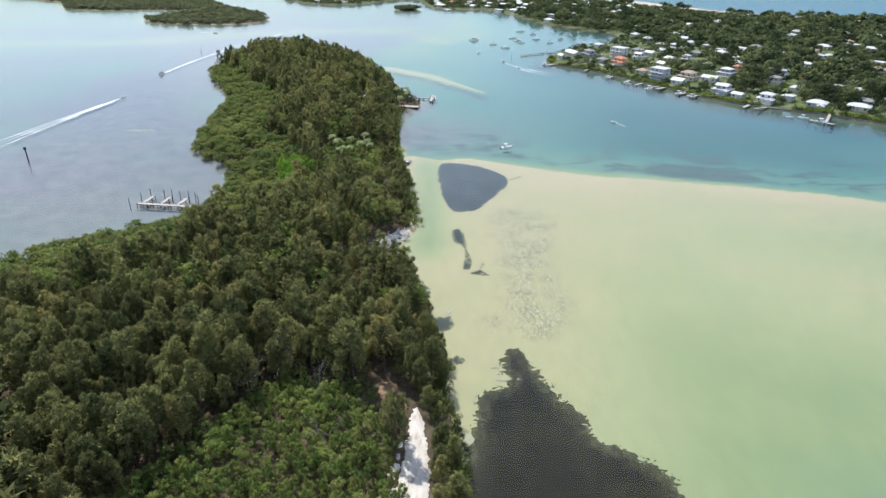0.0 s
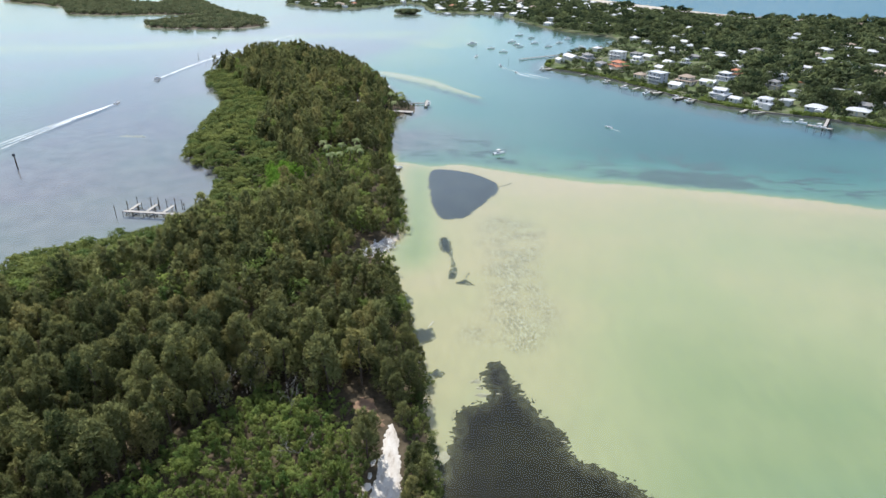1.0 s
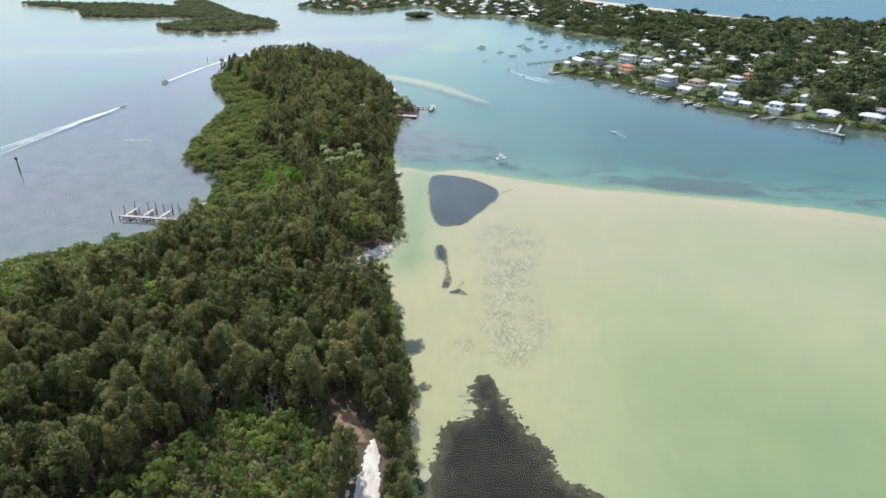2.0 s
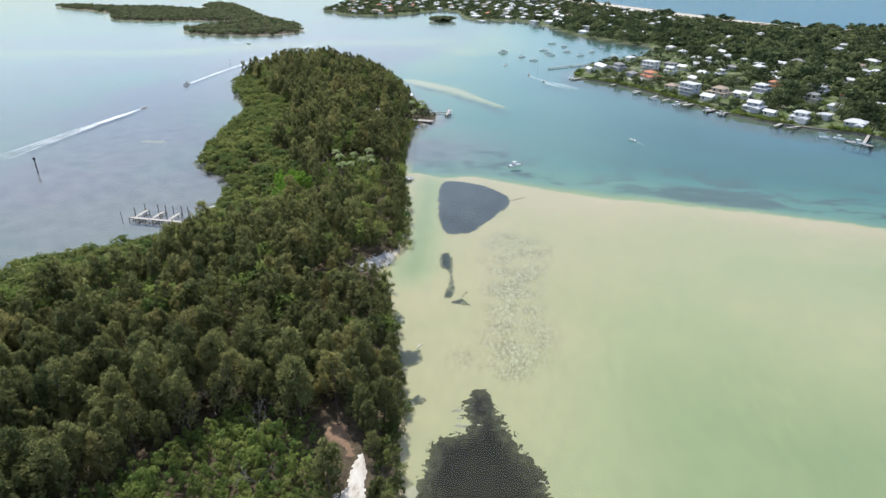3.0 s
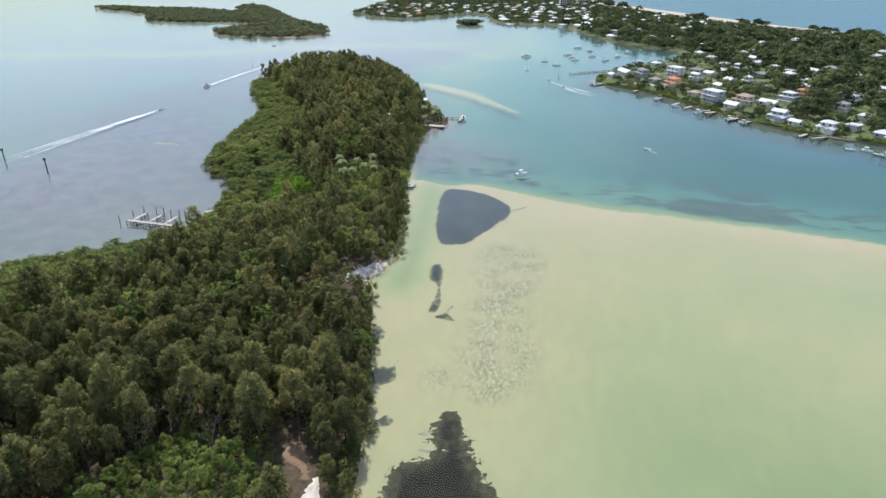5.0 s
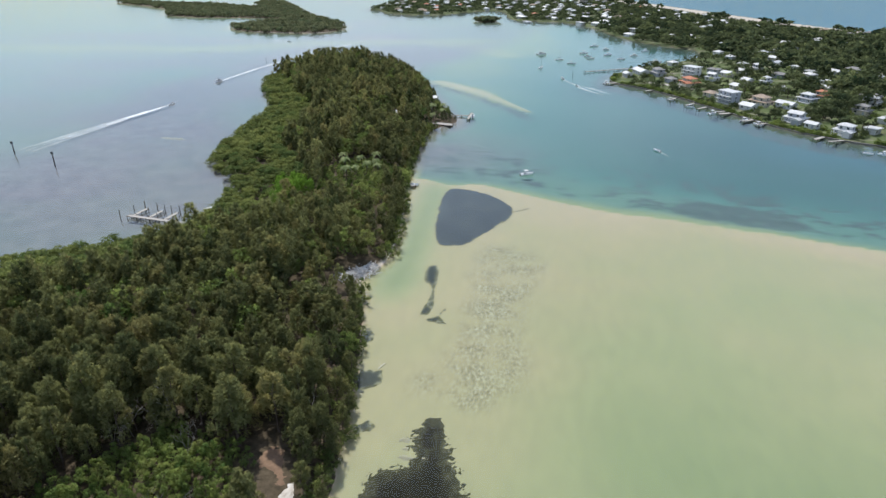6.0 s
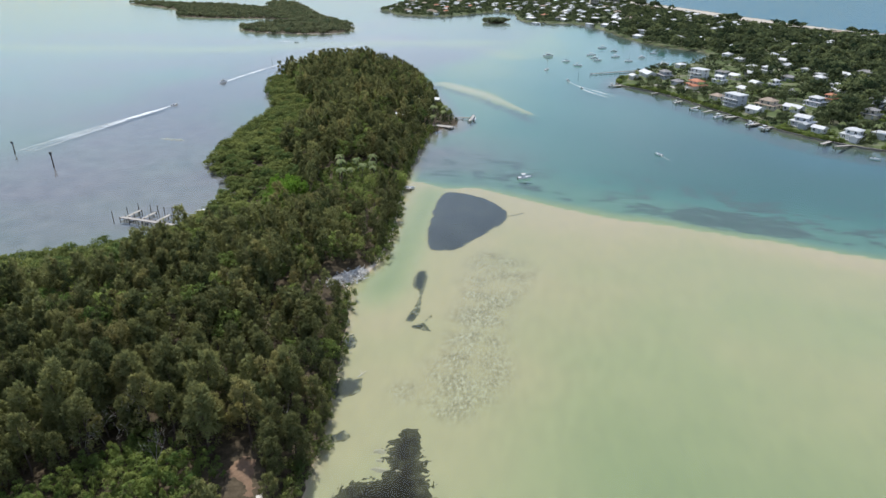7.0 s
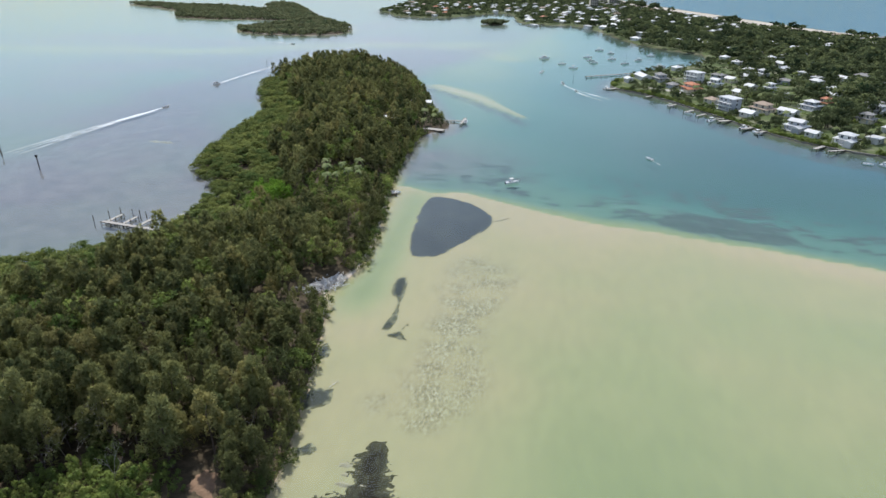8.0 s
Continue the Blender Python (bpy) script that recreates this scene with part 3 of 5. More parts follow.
for k, (x, y, r) in enumerate(((-12.9, 103, 0.9), (-13.4, 107, 1.1), (-12.6, 110.5, 0.8), (-14.6, 104.5, 0.7), (-12.2, 114, 0.7), (-13.9, 100, 1.2), (-12.0, 118, 0.6))):
    bed_patch("sand_patch", [(x + r * 1.1 * math.cos(a), y + r * 1.5 * math.sin(a)) for a in (0, 1.1, 2.2, 3.3, 4.2, 5.2)], M_SAND, "bare white sand between bushes beside the track", "sand", thick=0.15, ragged=0.5, res=0.3, seed=80 + k, drowned=False)
bed_patch("bare_soil", [(-20, 138), (-18, 141), (-14.5, 140), (-12, 134), (-10.5, 131), (-12, 130), (-15, 133.5), (-19, 135.5)], M_SOIL, "bare brown soil at the end of the track", "soil", thick=0.25, ragged=1.0, res=0.4, seed=23, drowned=False)
bed_patch("sand_spit", [(-1, 120), (4, 123.5), (6.5, 122), (5.5, 119), (1, 117)], M_TAN, "little pale sand spit", "sand", thick=0.3, ragged=0.2, res=0.4, seed=20, drowned=False)


# ---- trees ----
def leaf_sprays(rng, centres, radii, per, length, width, middle, tall=1.0, up=0.0, loose=0.5, own=0.6):
    """Pointed leaf sprays on the skin of rounded clumps. Gives corners, faces and the soft outward way of the crown at each corner."""
    k = len(centres) * per
    c, r = np.repeat(centres, per, 0), np.repeat(radii, per)[:, None]
    d = rng.normal(size=(k, 3))
    d[:, 2] = d[:, 2] * 0.8 + 0.4
    d /= np.linalg.norm(d, axis=1)[:, None]
    p = c + d * r * rng.uniform(0.6, 1.08, (k, 1)) * [1, 1, tall]
    along = d * 0.6 + rng.normal(size=(k, 3)) * loose
    along[:, 2] += up
    along /= np.linalg.norm(along, axis=1)[:, None]
    side = np.cross(along, d + rng.normal(size=(k, 3)) * 0.5)
    side /= np.linalg.norm(side, axis=1)[:, None] + 1e-9
    a, b = along * length * rng.uniform(0.6, 1.3, (k, 1)), side * width * rng.uniform(0.6, 1.3, (k, 1)) / 2
    v = np.stack([p - a * 0.4 - b, p - a * 0.4 + b, p + a * 0.6 + b * rng.uniform(-0.6, 0.6, (k, 1))], 1).reshape(-1, 3)
    out = p - middle
    out /= np.linalg.norm(out, axis=1)[:, None] + 1e-6
    n = d * [1, 1, 1 / tall] * own + out * (1.1 - own) + [0, 0, 0.15]
    n = np.repeat(n / np.linalg.norm(n, axis=1)[:, None], 3, 0)
    return v, np.arange(k * 3).reshape(-1, 3), n


def pine_crown(rng, h, plumes, per, length, width):
    """A feathery crown of upright plumes round a leader, narrow above and open below."""
    u = np.linspace(0.32, 0.93, plumes) + rng.uniform(-0.05, 0.05, plumes)
    ang = np.arange(plumes) * 2.4 + rng.uniform(-0.6, 0.6, plumes)
    reach = 0.25 * h * (1.06 - u) ** 0.55 * rng.uniform(0.45, 1.15, plumes)
    c = np.c_[np.cos(ang) * reach, np.sin(ang) * reach, u * h - 0.03 * h]
    rad = h * rng.uniform(0.055, 0.10, plumes) * (1.15 - 0.5 * u)
    return leaf_sprays(rng, c, rad, per, length, width, [0, 0, 0.38 * h], 1.75, 0.28, 0.45, 0.6)


def round_crown(rng, h, spread, clumps, per, length, width, base=0.35):
    """A dense rounded crown of many bosses."""
    d = rng.normal(size=(clumps, 3))
    d[:, 2] = np.abs(d[:, 2]) * 1.0
    d /= np.linalg.norm(d, axis=1)[:, None]
    k = rng.uniform(0.55, 1.0, (clumps, 1))
    c = d * k * [spread, spread, h * (1 - base) * 0.9] + [0, 0, h * base]
    c[:, :2] += rng.normal(size=(clumps, 2)) * spread * 0.08
    return leaf_sprays(rng, c, spread * rng.uniform(0.22, 0.4, clumps), per, length, width, [0, 0, h * base * 0.8], 0.85, 0.0, 0.55, 0.5)


def trunk_mesh(name, rng, h, r, limbs):
    bm = bmesh.new()
    p, lean = Vector((0, 0, -0.3)), Vector((rng.normal() * 0.05, rng.normal() * 0.05, 1))
    steps = 5
    for i in range(steps):
        q = p + lean * (h * 0.92 / steps) + Vector((rng.normal() * 0.12, rng.normal() * 0.12, 0))
        rod(bm, p, q, r * (1 - i / steps * 0.85), r * (1 - (i + 1) / steps * 0.85), 6)
        for _ in range(limbs if i > 0 else 0):
            a = rng.uniform(0, 2 * math.pi)
            w = h * 0.2 * rng.uniform(0.6, 1.0) * (1.1 - i / steps)
            rod(bm, p, p + Vector((math.cos(a) * w, math.sin(a) * w, w * rng.uniform(0.3, 0.9))), r * 0.28, r * 0.07, 4)
        p = q
    me = bpy.data.meshes.new(name)
    bm.to_mesh(me)
    bm.free()
    me.materials.append(M_BARK)
    return me


def give_puff(me, n):
    me.attributes.new("puff", "FLOAT_VECTOR", "POINT").data.foreach_set("vector", np.asarray(n, np.float32).ravel())
    return me


def spots(outline, gap, rng, lo=None, hi=None, margin=0.0):
    """Jittered spots on a plan outline."""
    a, b = outline.min(0) if lo is None else lo, outline.max(0) if hi is None else hi
    gx, gy = np.meshgrid(np.arange(a[0], b[0], gap), np.arange(a[1], b[1], gap))
    p = np.c_[gx.ravel(), gy.ravel()] + rng.uniform(-0.48, 0.48, (gx.size, 2)) * gap
    return p[inside(outline, p[:, 0], p[:, 1]) > margin]


def wood(name, places, heights, models, material, label, rng, sink=0.0, wide=1.0):
    """Very many trees in one mesh: each place takes a model, turned and scaled."""
    vs, qs, ns, tones, n = [], [], [], [], 0
    z = ground_z(places[:, 0], places[:, 1]) - sink
    for (x, y), zz, h in zip(places, z, heights):
        v, q, o = models[rng.randint(len(models))]
        a = rng.uniform(0, 2 * math.pi)
        c, s, w = math.cos(a), math.sin(a), h * wide * rng.uniform(0.9, 1.2)
        vs.append(np.c_[(v[:, 0] * c - v[:, 1] * s) * w + x, (v[:, 0] * s + v[:, 1] * c) * w + y, v[:, 2] * h + zz])
        ns.append(np.c_[o[:, 0] * c - o[:, 1] * s, o[:, 0] * s + o[:, 1] * c, o[:, 2]])
        tones.append(np.full(len(v), rng.uniform()))
        qs.append(q + n)
        n += len(v)
    me = arrays_mesh(name, np.concatenate(vs), np.concatenate(qs), material)
    give_puff(me, np.concatenate(ns))
    me.attributes.new("tone", "FLOAT", "POINT").data.foreach_set("value", np.concatenate(tones).astype(np.float32))
    return tagged(new(name, me), label, "trees", kind="stuff")


rng = np.random.RandomState(7)
TRACK_KEEP = spline([(-17.5, 88), (-14.5, 103), (-12, 116), (-12, 125), (-14, 131), (-14, 135), (-10, 135), (-8, 131), (-4.4, 127), (-4.4, 116), (-3.5, 103), (-4, 88)])
BUSHES = spline([(-74, 88), (-70, 101), (-63, 113), (-53, 130), (-44, 140), (-30, 141), (-20, 134), (-14.5, 122), (-12.5, 108), (-14, 88)])
RUBBLE = spline([(-33, 226), (-29, 239), (-21, 244), (-16, 240), (-18, 231), (-25, 222)])
ORCHARD = spline([(-64, 308), (-74, 338), (-66, 362), (-46, 358), (-37, 338), (-42, 310)])
LAWN = spline([(-86, 280), (-92, 310), (-82, 322), (-68, 314), (-66, 296), (-74, 282)])


def fringe(p):
    """How far a spot lies from the mangrove shore of the bay, in metres."""
    west = np.interp(p[:, 1], [40, 150, 200, 224, 236, 258, 278, 300, 324, 345, 362, 410, 460, 490, 518, 556, 600, 650, 700],
                     [-230, -230, -175, -152, -133, -110, -105, -106, -115, -136, -147, -154, -159, -164, -183, -200, -216, -214, -185])
    return p[:, 0] - west


all_spots = spots(ISLAND, 4.7, rng, lo=ISLAND.min(0) - 6, hi=ISLAND.max(0) + 6, margin=-3.2)
all_spots = all_spots[(inside(ISLAND, all_spots[:, 0], all_spots[:, 1]) > 0.4) | ((fringe(all_spots) < 10) & (all_spots[:, 1] < 600))]
all_spots = all_spots[~((all_spots[:, 0] > -45) & (all_spots[:, 1] > 432) & (all_spots[:, 1] < 500))]
all_spots = all_spots[(all_spots[:, 1] > 60)]
clear_of = lambda p, o, m=0.0: inside(o, p[:, 0], p[:, 1]) < m
all_spots = all_spots[(np.hypot(all_spots[:, 0] + 16.5, all_spots[:, 1] - 136.5) > 5.0) & (np.hypot(all_spots[:, 0] + 15, all_spots[:, 1] - 129) > 8.0)]
all_spots = all_spots[clear_of(all_spots, TRACK_KEEP) & clear_of(all_spots, RUBBLE) & clear_of(all_spots, BUSHES, 0.0) & clear_of(all_spots, ORCHARD) & clear_of(all_spots, LAWN)]
bay_gap = fringe(all_spots) + 9 * WAVES_MID(all_spots[:, 0], all_spots[:, 1])
for cx, cy in ((-64, 460), (-60, 486), (-50, 514), (-63, 516)):
    gone = (np.hypot(all_spots[:, 0] - cx, all_spots[:, 1] - cy) < 6.5) | (np.hypot(all_spots[:, 0] - cx, all_spots[:, 1] - cy + 9) < 8.0)
    all_spots, bay_gap = all_spots[~gone], bay_gap[~gone]
band = np.interp(all_spots[:, 1], [60, 200, 260, 330, 420, 520, 600], [48, 52, 26, 40, 42, 26, 16])
is_mangrove = bay_gap < band
pines, mangroves = all_spots[~is_mangrove], all_spots[is_mangrove]


def pine_heights(p):
    shore = inside(ISLAND, p[:, 0], p[:, 1])
    h = 10.5 + 3.0 * ramp01(shore, 3, 22) + 2.5 * ramp01(p[:, 1], 360, 520) + 1.2 * WAVES_MID(p[:, 0], p[:, 1]) + 2.2 * Waves(23, 20)(p[:, 0], p[:, 1])
    x, y = p[:, 0], p[:, 1]
    low = np.where((x > -40) & (y > 200) & (y < 228), 0.72, 1.0) * np.where((x > -74) & (x < -34) & (y > 284) & (y < 312), 0.62, 1.0)
    tall = 1 + 0.25 * ((x > -66) & (x < -14) & (y > 138) & (y < 166))
    return h * low * tall * rng.uniform(0.66, 1.26, len(p)) * (0.62 + 0.38 * ramp01(shore, 0, 5))


def unit(v, q, n, h):
    return v / h, q, n


pine_mid = [unit(*pine_crown(np.random.RandomState(60 + i), 13.0, 16, 44, 0.95, 0.36), 13.0) for i in range(8)]
pine_far = [unit(*pine_crown(np.random.RandomState(80 + i), 13.0, 14, 29, 1.2, 0.5), 13.0) for i in range(6)]
mangrove_models = [unit(*round_crown(np.random.RandomState(90 + i), 6.5, 3.5, 24, 25, 0.68, 0.48), 6.5) for i in range(5)]

# the trees that the camera passes nearest are things of their own
near = (pines[:, 1] < 172) & (pines[:, 0] > -0.74 * pines[:, 1] - 14) & (pines[:, 1] > 84)
near_spots, rest = pines[near][:300], pines[~near]
rest = np.concatenate([rest, pines[near][300:]])
stock = []
for i in range(7):
    r = np.random.RandomState(100 + i)
    v, q, n = pine_crown(r, 13.0, 20, 85, 0.72, 0.26)
    crown = give_puff(arrays_mesh("crown", v, q, M_PINE), n)
    stock.append((trunk_mesh("trunk", r, 12.0, 0.22, 2), crown))
for (x, y), h in zip(near_spots, pine_heights(near_spots)):
    trunk_me, crown_me = stock[rng.randint(len(stock))]
    k = h / 13.0
    t = thing("pine_tree", pose(x, y, float(ground_z(x, y)), rng.uniform(-4, 4), rng.uniform(-4, 4), rng.uniform(0, 360)) @ Matrix.Diagonal((k * rng.uniform(0.95, 1.2), k * rng.uniform(0.95, 1.2), k, 1)),
              "tall feathery olive-green pine in the dense island wood", "tree", "pines of the island wood")
    for nm, me in (("trunk", trunk_me), ("crown", crown_me)):
        o = new(nm, me)
        o.parent = t
broad = (rng.uniform(size=len(rest)) < 0.13) & (rest[:, 1] > 84)
broad_spots, rest = rest[broad], rest[~broad]
off_side = (rest[:, 0] < -0.74 * rest[:, 1] - 14) | (rest[:, 1] < 84)
pine_coarse = [unit(*pine_crown(np.random.RandomState(85 + i), 13.0, 10, 10, 2.4, 1.2), 13.0) for i in range(3)]
wood("pine_wood", rest[off_side], pine_heights(rest[off_side]), pine_coarse, M_PINE, "dense wood of feathery olive-green pines", rng)
rest = rest[~off_side]
mid = rest[:, 1] < 330
wood("pine_wood", rest[mid], pine_heights(rest[mid]), pine_mid, M_PINE, "dense wood of feathery olive-green pines", rng)
wood("pine_wood", rest[~mid], pine_heights(rest[~mid]), pine_far, M_PINE, "dense wood of feathery olive-green pines", rng)
mangroves = mangroves[(mangroves[:, 0] > -0.74 * mangroves[:, 1] - 22) & (mangroves[:, 1] > 84)]
mangroves = mangroves[(rng.uniform(size=len(mangroves)) < 0.72) | (inside(ISLAND, mangroves[:, 0], mangroves[:, 1]) < 4)]
shore_m = inside(ISLAND, mangroves[:, 0], mangroves[:, 1])
wood("mangrove_thicket", mangroves, (5.2 + 2.2 * ramp01(shore_m, 2, 25)) * rng.uniform(0.8, 1.25, len(mangroves)), mangrove_models, M_MANGROVE,
     "low dense rounded green mangroves along the bay", rng, 0.6, 1.25)
bush_spots = spots(BUSHES, 2.45, rng)
bush_models = [unit(*round_crown(np.random.RandomState(120 + i), 6.0, 2.0, 15, 30, 0.5, 0.2, 0.3), 6.0) for i in range(3)]
bush_models += [unit(*pine_crown(np.random.RandomState(125 + i), 6.0, 13, 42, 0.45, 0.2), 6.0) for i in range(4)]
wood("bush_thicket", bush_spots, rng.uniform(3.4, 7.6, len(bush_spots)) * (0.5 + 0.5 * ramp01(np.hypot(bush_spots[:, 0] + 15, bush_spots[:, 1] - 131), 4, 11)), bush_models, M_BUSH, "thicket of bright green young bushes beside the track", rng, 0.3)

broad_wood = [unit(*round_crown(np.random.RandomState(170 + i), 10.0, 3.6, 24, 20, 0.7, 0.5), 10.0) for i in range(4)]
wood("broadleaf_trees", broad_spots, pine_heights(broad_spots) * 0.92, broad_wood, M_BUSH, "rounded green broadleaf trees among the pines", rng)
low = np.concatenate([spots(ORCHARD, 3.2, rng), spots(LAWN, 3.2, rng)])
wood("bush_thicket", low, rng.uniform(2.6, 5.0, len(low)), bush_models, M_BUSH, "low green bushes in a clearing of the wood", rng, 0.3, 1.7)

# far wooded islands
far_spots = spots(FAR_ISLAND, 10.0, rng, margin=1.0)
far_models = [unit(*round_crown(np.random.RandomState(130 + i), 6.0, 6.2, 12, 10, 2.3, 1.8), 6.0) for i in range(4)]
wood("far_mangroves", far_spots, rng.uniform(4.4, 6.6, len(far_spots)), far_models, M_FAR_HAZY, "low far island covered in mangroves", rng, 0.8)
let_spots = spots(ISLET, 5.0, rng)
wood("islet_mangroves", let_spots, rng.uniform(5.0, 7.0, len(let_spots)), far_models, M_FAR_HAZY, "tiny mangrove islet", rng, 0.8)
main_spots = spots(MAINLAND, 7.4, rng, lo=(-330, 395), hi=(760, 1750), margin=2.0)
main_spots = main_spots[main_spots[:, 0] < 0.74 * main_spots[:, 1] + 60]
open_ground = WAVES_MID(main_spots[:, 0], main_spots[:, 1]) + 0.5 * Waves(9, 22)(main_spots[:, 0], main_spots[:, 1])
gulf_gap = gulf_x(main_spots[:, 1]) - main_spots[:, 0]
main_spots = main_spots[((open_ground < np.where(main_spots[:, 1] < 760, 0.45, 0.7)) | (gulf_gap < 170)) & (gulf_gap > 52)]
broad_models = [unit(*round_crown(np.random.RandomState(140 + i), 8.0, 4.6, 14, 9, 1.6, 1.2), 8.0) for i in range(6)]
HOUSE_SPOTS = []
# ---- houses ----
def rect_roof(bm, w, d, z, rise, kind, over=0.7, thick=0.25):
    """A hipped, gabled or flat roof with overhang and thickness, its ridge along x."""
    a, b = w / 2 + over, d / 2 + over
    if kind == "flat":
        box(bm, (-a, -b, z), (a, b, z + 0.45))
        box(bm, (-a + 0.4, -b + 0.4, z + 0.452), (a - 0.4, b - 0.4, z + 0.5))
        return bm
    r = max(a - b, 0.4) if kind == "hip" else a
    low = [bm.verts.new(p) for p in ((-a, -b, z), (a, -b, z), (a, b, z), (-a, b, z))]
    eave = [bm.verts.new((v.co.x, v.co.y, z + thick)) for v in low]
    r0, r1 = bm.verts.new((-r, 0, z + thick + rise)), bm.verts.new((r, 0, z + thick + rise))
    for f in ((eave[0], eave[1], r1, r0), (eave[2], eave[3], r0, r1), (eave[1], eave[2], r1), (eave[3], eave[0], r0), tuple(low[::-1])):
        bm.faces.new(f)
    for i in range(4):
        bm.faces.new((low[i], low[(i + 1) % 4], eave[(i + 1) % 4], eave[i]))
    if kind == "hip":
        box(bm, (-r, -0.16, z + thick + rise - 0.06), (r, 0.16, z + thick + rise + 0.08))
    return bm


def add_window(house_ob, x, y, z, face, w=1.4, h=1.5):
    """A window with frame and pane on a wall: face 'front' looks along -y, 'side' along +x."""
    turn = pose(x, y, z) if face == "front" else pose(x, y, z, 0, 0, 90)
    bm = bmesh.new()
    for lo, hi in (((-w / 2 - 0.12, -0.1, -0.12), (w / 2 + 0.12, 0.05, 0)), ((-w / 2 - 0.12, -0.08, h), (w / 2 + 0.12, 0.05, h + 0.12)),
                   ((-w / 2 - 0.12, -0.08, 0), (-w / 2, 0.05, h)), ((w / 2, -0.08, 0), (w / 2 + 0.12, 0.05, h)), ((-0.04, -0.07, 0), (0.04, 0.05, h))):
        box(bm, lo, hi, turn)
    win = part("window", bm, M_WHITE, house_ob, "white window frame")
    bm = bmesh.new()
    box(bm, (-w / 2, -0.04, 0), (w / 2, 0.02, h), turn)
    part("pane", bm, M_GLASS, win, "dark reflecting glass")


def house(x, y, rz, w, d, storeys, kind, wall, roof, label, porch=False, wing=False, detail=True, base=None):
    w, d = w * 0.72, d * 0.76
    z0 = float(ground_z(x, y)) if base is None else base
    ob = thing("house", pose(x, y, z0, 0, 0, rz), label, "house", "houses of the village")
    h = 0.5 + 2.65 * storeys
    stepped = storeys > 1 and kind != "flat"
    full_w, full_d = w, d
    bm = bmesh.new()
    box(bm, (-w / 2, -d / 2, -2.6), (w / 2, d / 2, 3.15 if stepped else h))
    if stepped:
        part("lower_roof", rect_roof(bmesh.new(), w, d, 3.15, d * 0.13, "hip", 0.9, 0.2), roof, ob)
        w, d = w * 0.7, d * 0.74
        box(bm, (-w / 2, -d / 2, 3.16), (w / 2, d / 2, h))
    if kind == "gable":
        for s in (-1, 1):
            v = [bm.verts.new(p) for p in ((s * w / 2, -d / 2, h), (s * w / 2, d / 2, h), (s * w / 2, 0, h + d * 0.24))]
            u = [bm.verts.new((c.co.x - s * 0.25, c.co.y, c.co.z)) for c in v]
            bm.faces.new(v)
            bm.faces.new(u[::-1])
            for i in range(3):
                bm.faces.new((v[i], u[i], u[(i + 1) % 3], v[(i + 1) % 3]))
    part("wall", bm, wall, ob)
    part("roof", rect_roof(bmesh.new(), w, d, h, d * 0.24, kind), roof, ob)
    upper_w, upper_d, w, d = w, d, full_w, full_d
    if wing:
        bm = bmesh.new()
        box(bm, (w * 0.12, -d / 2 - 4.2, -1.0), (w * 0.48, -d / 2 + 0.01, min(h - 1.0, 3.0)))
        part("wing", bm, wall, ob)
        bm = rect_roof(bmesh.new(), 4.8, w * 0.36, min(h - 1.0, 3.0), w * 0.09, "gable", 0.5)
        bmesh.ops.transform(bm, matrix=pose(w * 0.30, -d / 2 - 1.9, 0, 0, 0, 90), verts=bm.verts)
        part("wing_roof", bm, roof, ob)
    if detail:
        for s in range(storeys):
            zz = 0.5 + 2.65 * s + 0.8
            w, d = (upper_w, upper_d) if s else (full_w, full_d)
            n = max(2, int(w / 3.4))
            for i in range(n):
                px = -w / 2 + w * (i + 0.5) / n
                if wing and s == 0 and px > w * 0.1:
                    continue
                if s == 0 and i == n // 2:
                    bm = bmesh.new()
                    box(bm, (px - 0.55, -d / 2 - 0.08, 0.5), (px + 0.55, -d / 2 + 0.02, 2.6))
                    part("door", bm, M_GREY, ob, "grey panelled door")
                    continue
                add_window(ob, px, -d / 2, zz, "front")
            for i in range(max(1, int(d / 4.2))):
                add_window(ob, w / 2, -d / 2 + d * (i + 0.5) / max(1, int(d / 4.2)), zz, "side")
    w, d = full_w, full_d
    if porch:
        for s in range(1, 2 if stepped else storeys + 1):
            bm = bmesh.new()
            zz = 0.5 + 2.65 * (s - 1)
            box(bm, (-w / 2, -d / 2 - 2.6, zz - 0.25), (w / 2, -d / 2 - 0.1, zz))
            part("balcony" if s > 1 else "porch_deck", bm, M_WHITE, ob)
            for zz2 in (0.5, 1.0):
                bm = bmesh.new()
                box(bm, (-w / 2, -d / 2 - 2.6, zz + zz2), (w / 2, -d / 2 - 2.54, zz + zz2 + 0.07))
                part("railing", bm, M_WHITE, ob)
        for i in range(5):
            bm = bmesh.new()
            px = -w / 2 + 0.15 + (w - 0.3) * i / 4
            box(bm, (px - 0.12, -d / 2 - 2.6, -0.9), (px + 0.12, -d / 2 - 2.36, 3.1 if stepped else h))
            part("porch_post", bm, M_WHITE, ob)
    HOUSE_SPOTS.append((x, y, max(w, d) * 0.5 + 2.2))
    return ob


V = -50.0      # houses look at the channel
# the row along the sea wall
house(168, 542, V - 6, 18, 11, 3, "flat", M_GREY, M_ROOF_WHITE, "big three-storey pale grey house with white balconies", True)
house(177, 521, V, 13, 10, 1, "gable", M_WHITE, M_ROOF_WHITE, "low white house with a bright gabled metal roof")
house(189, 536, V, 20, 13, 2, "hip", M_CREAM, M_ROOF_TAN, "wide two-storey house under a tan hipped roof")
house(204, 528, V, 17, 9, 1, "gable", M_WHITE, M_ROOF_WHITE, "long low white house with a white metal roof")
house(199, 488, V + 5, 17, 11, 2, "gable", M_GREY, M_ROOF_WHITE, "large two-storey grey house with white gables and a wing", True, True)
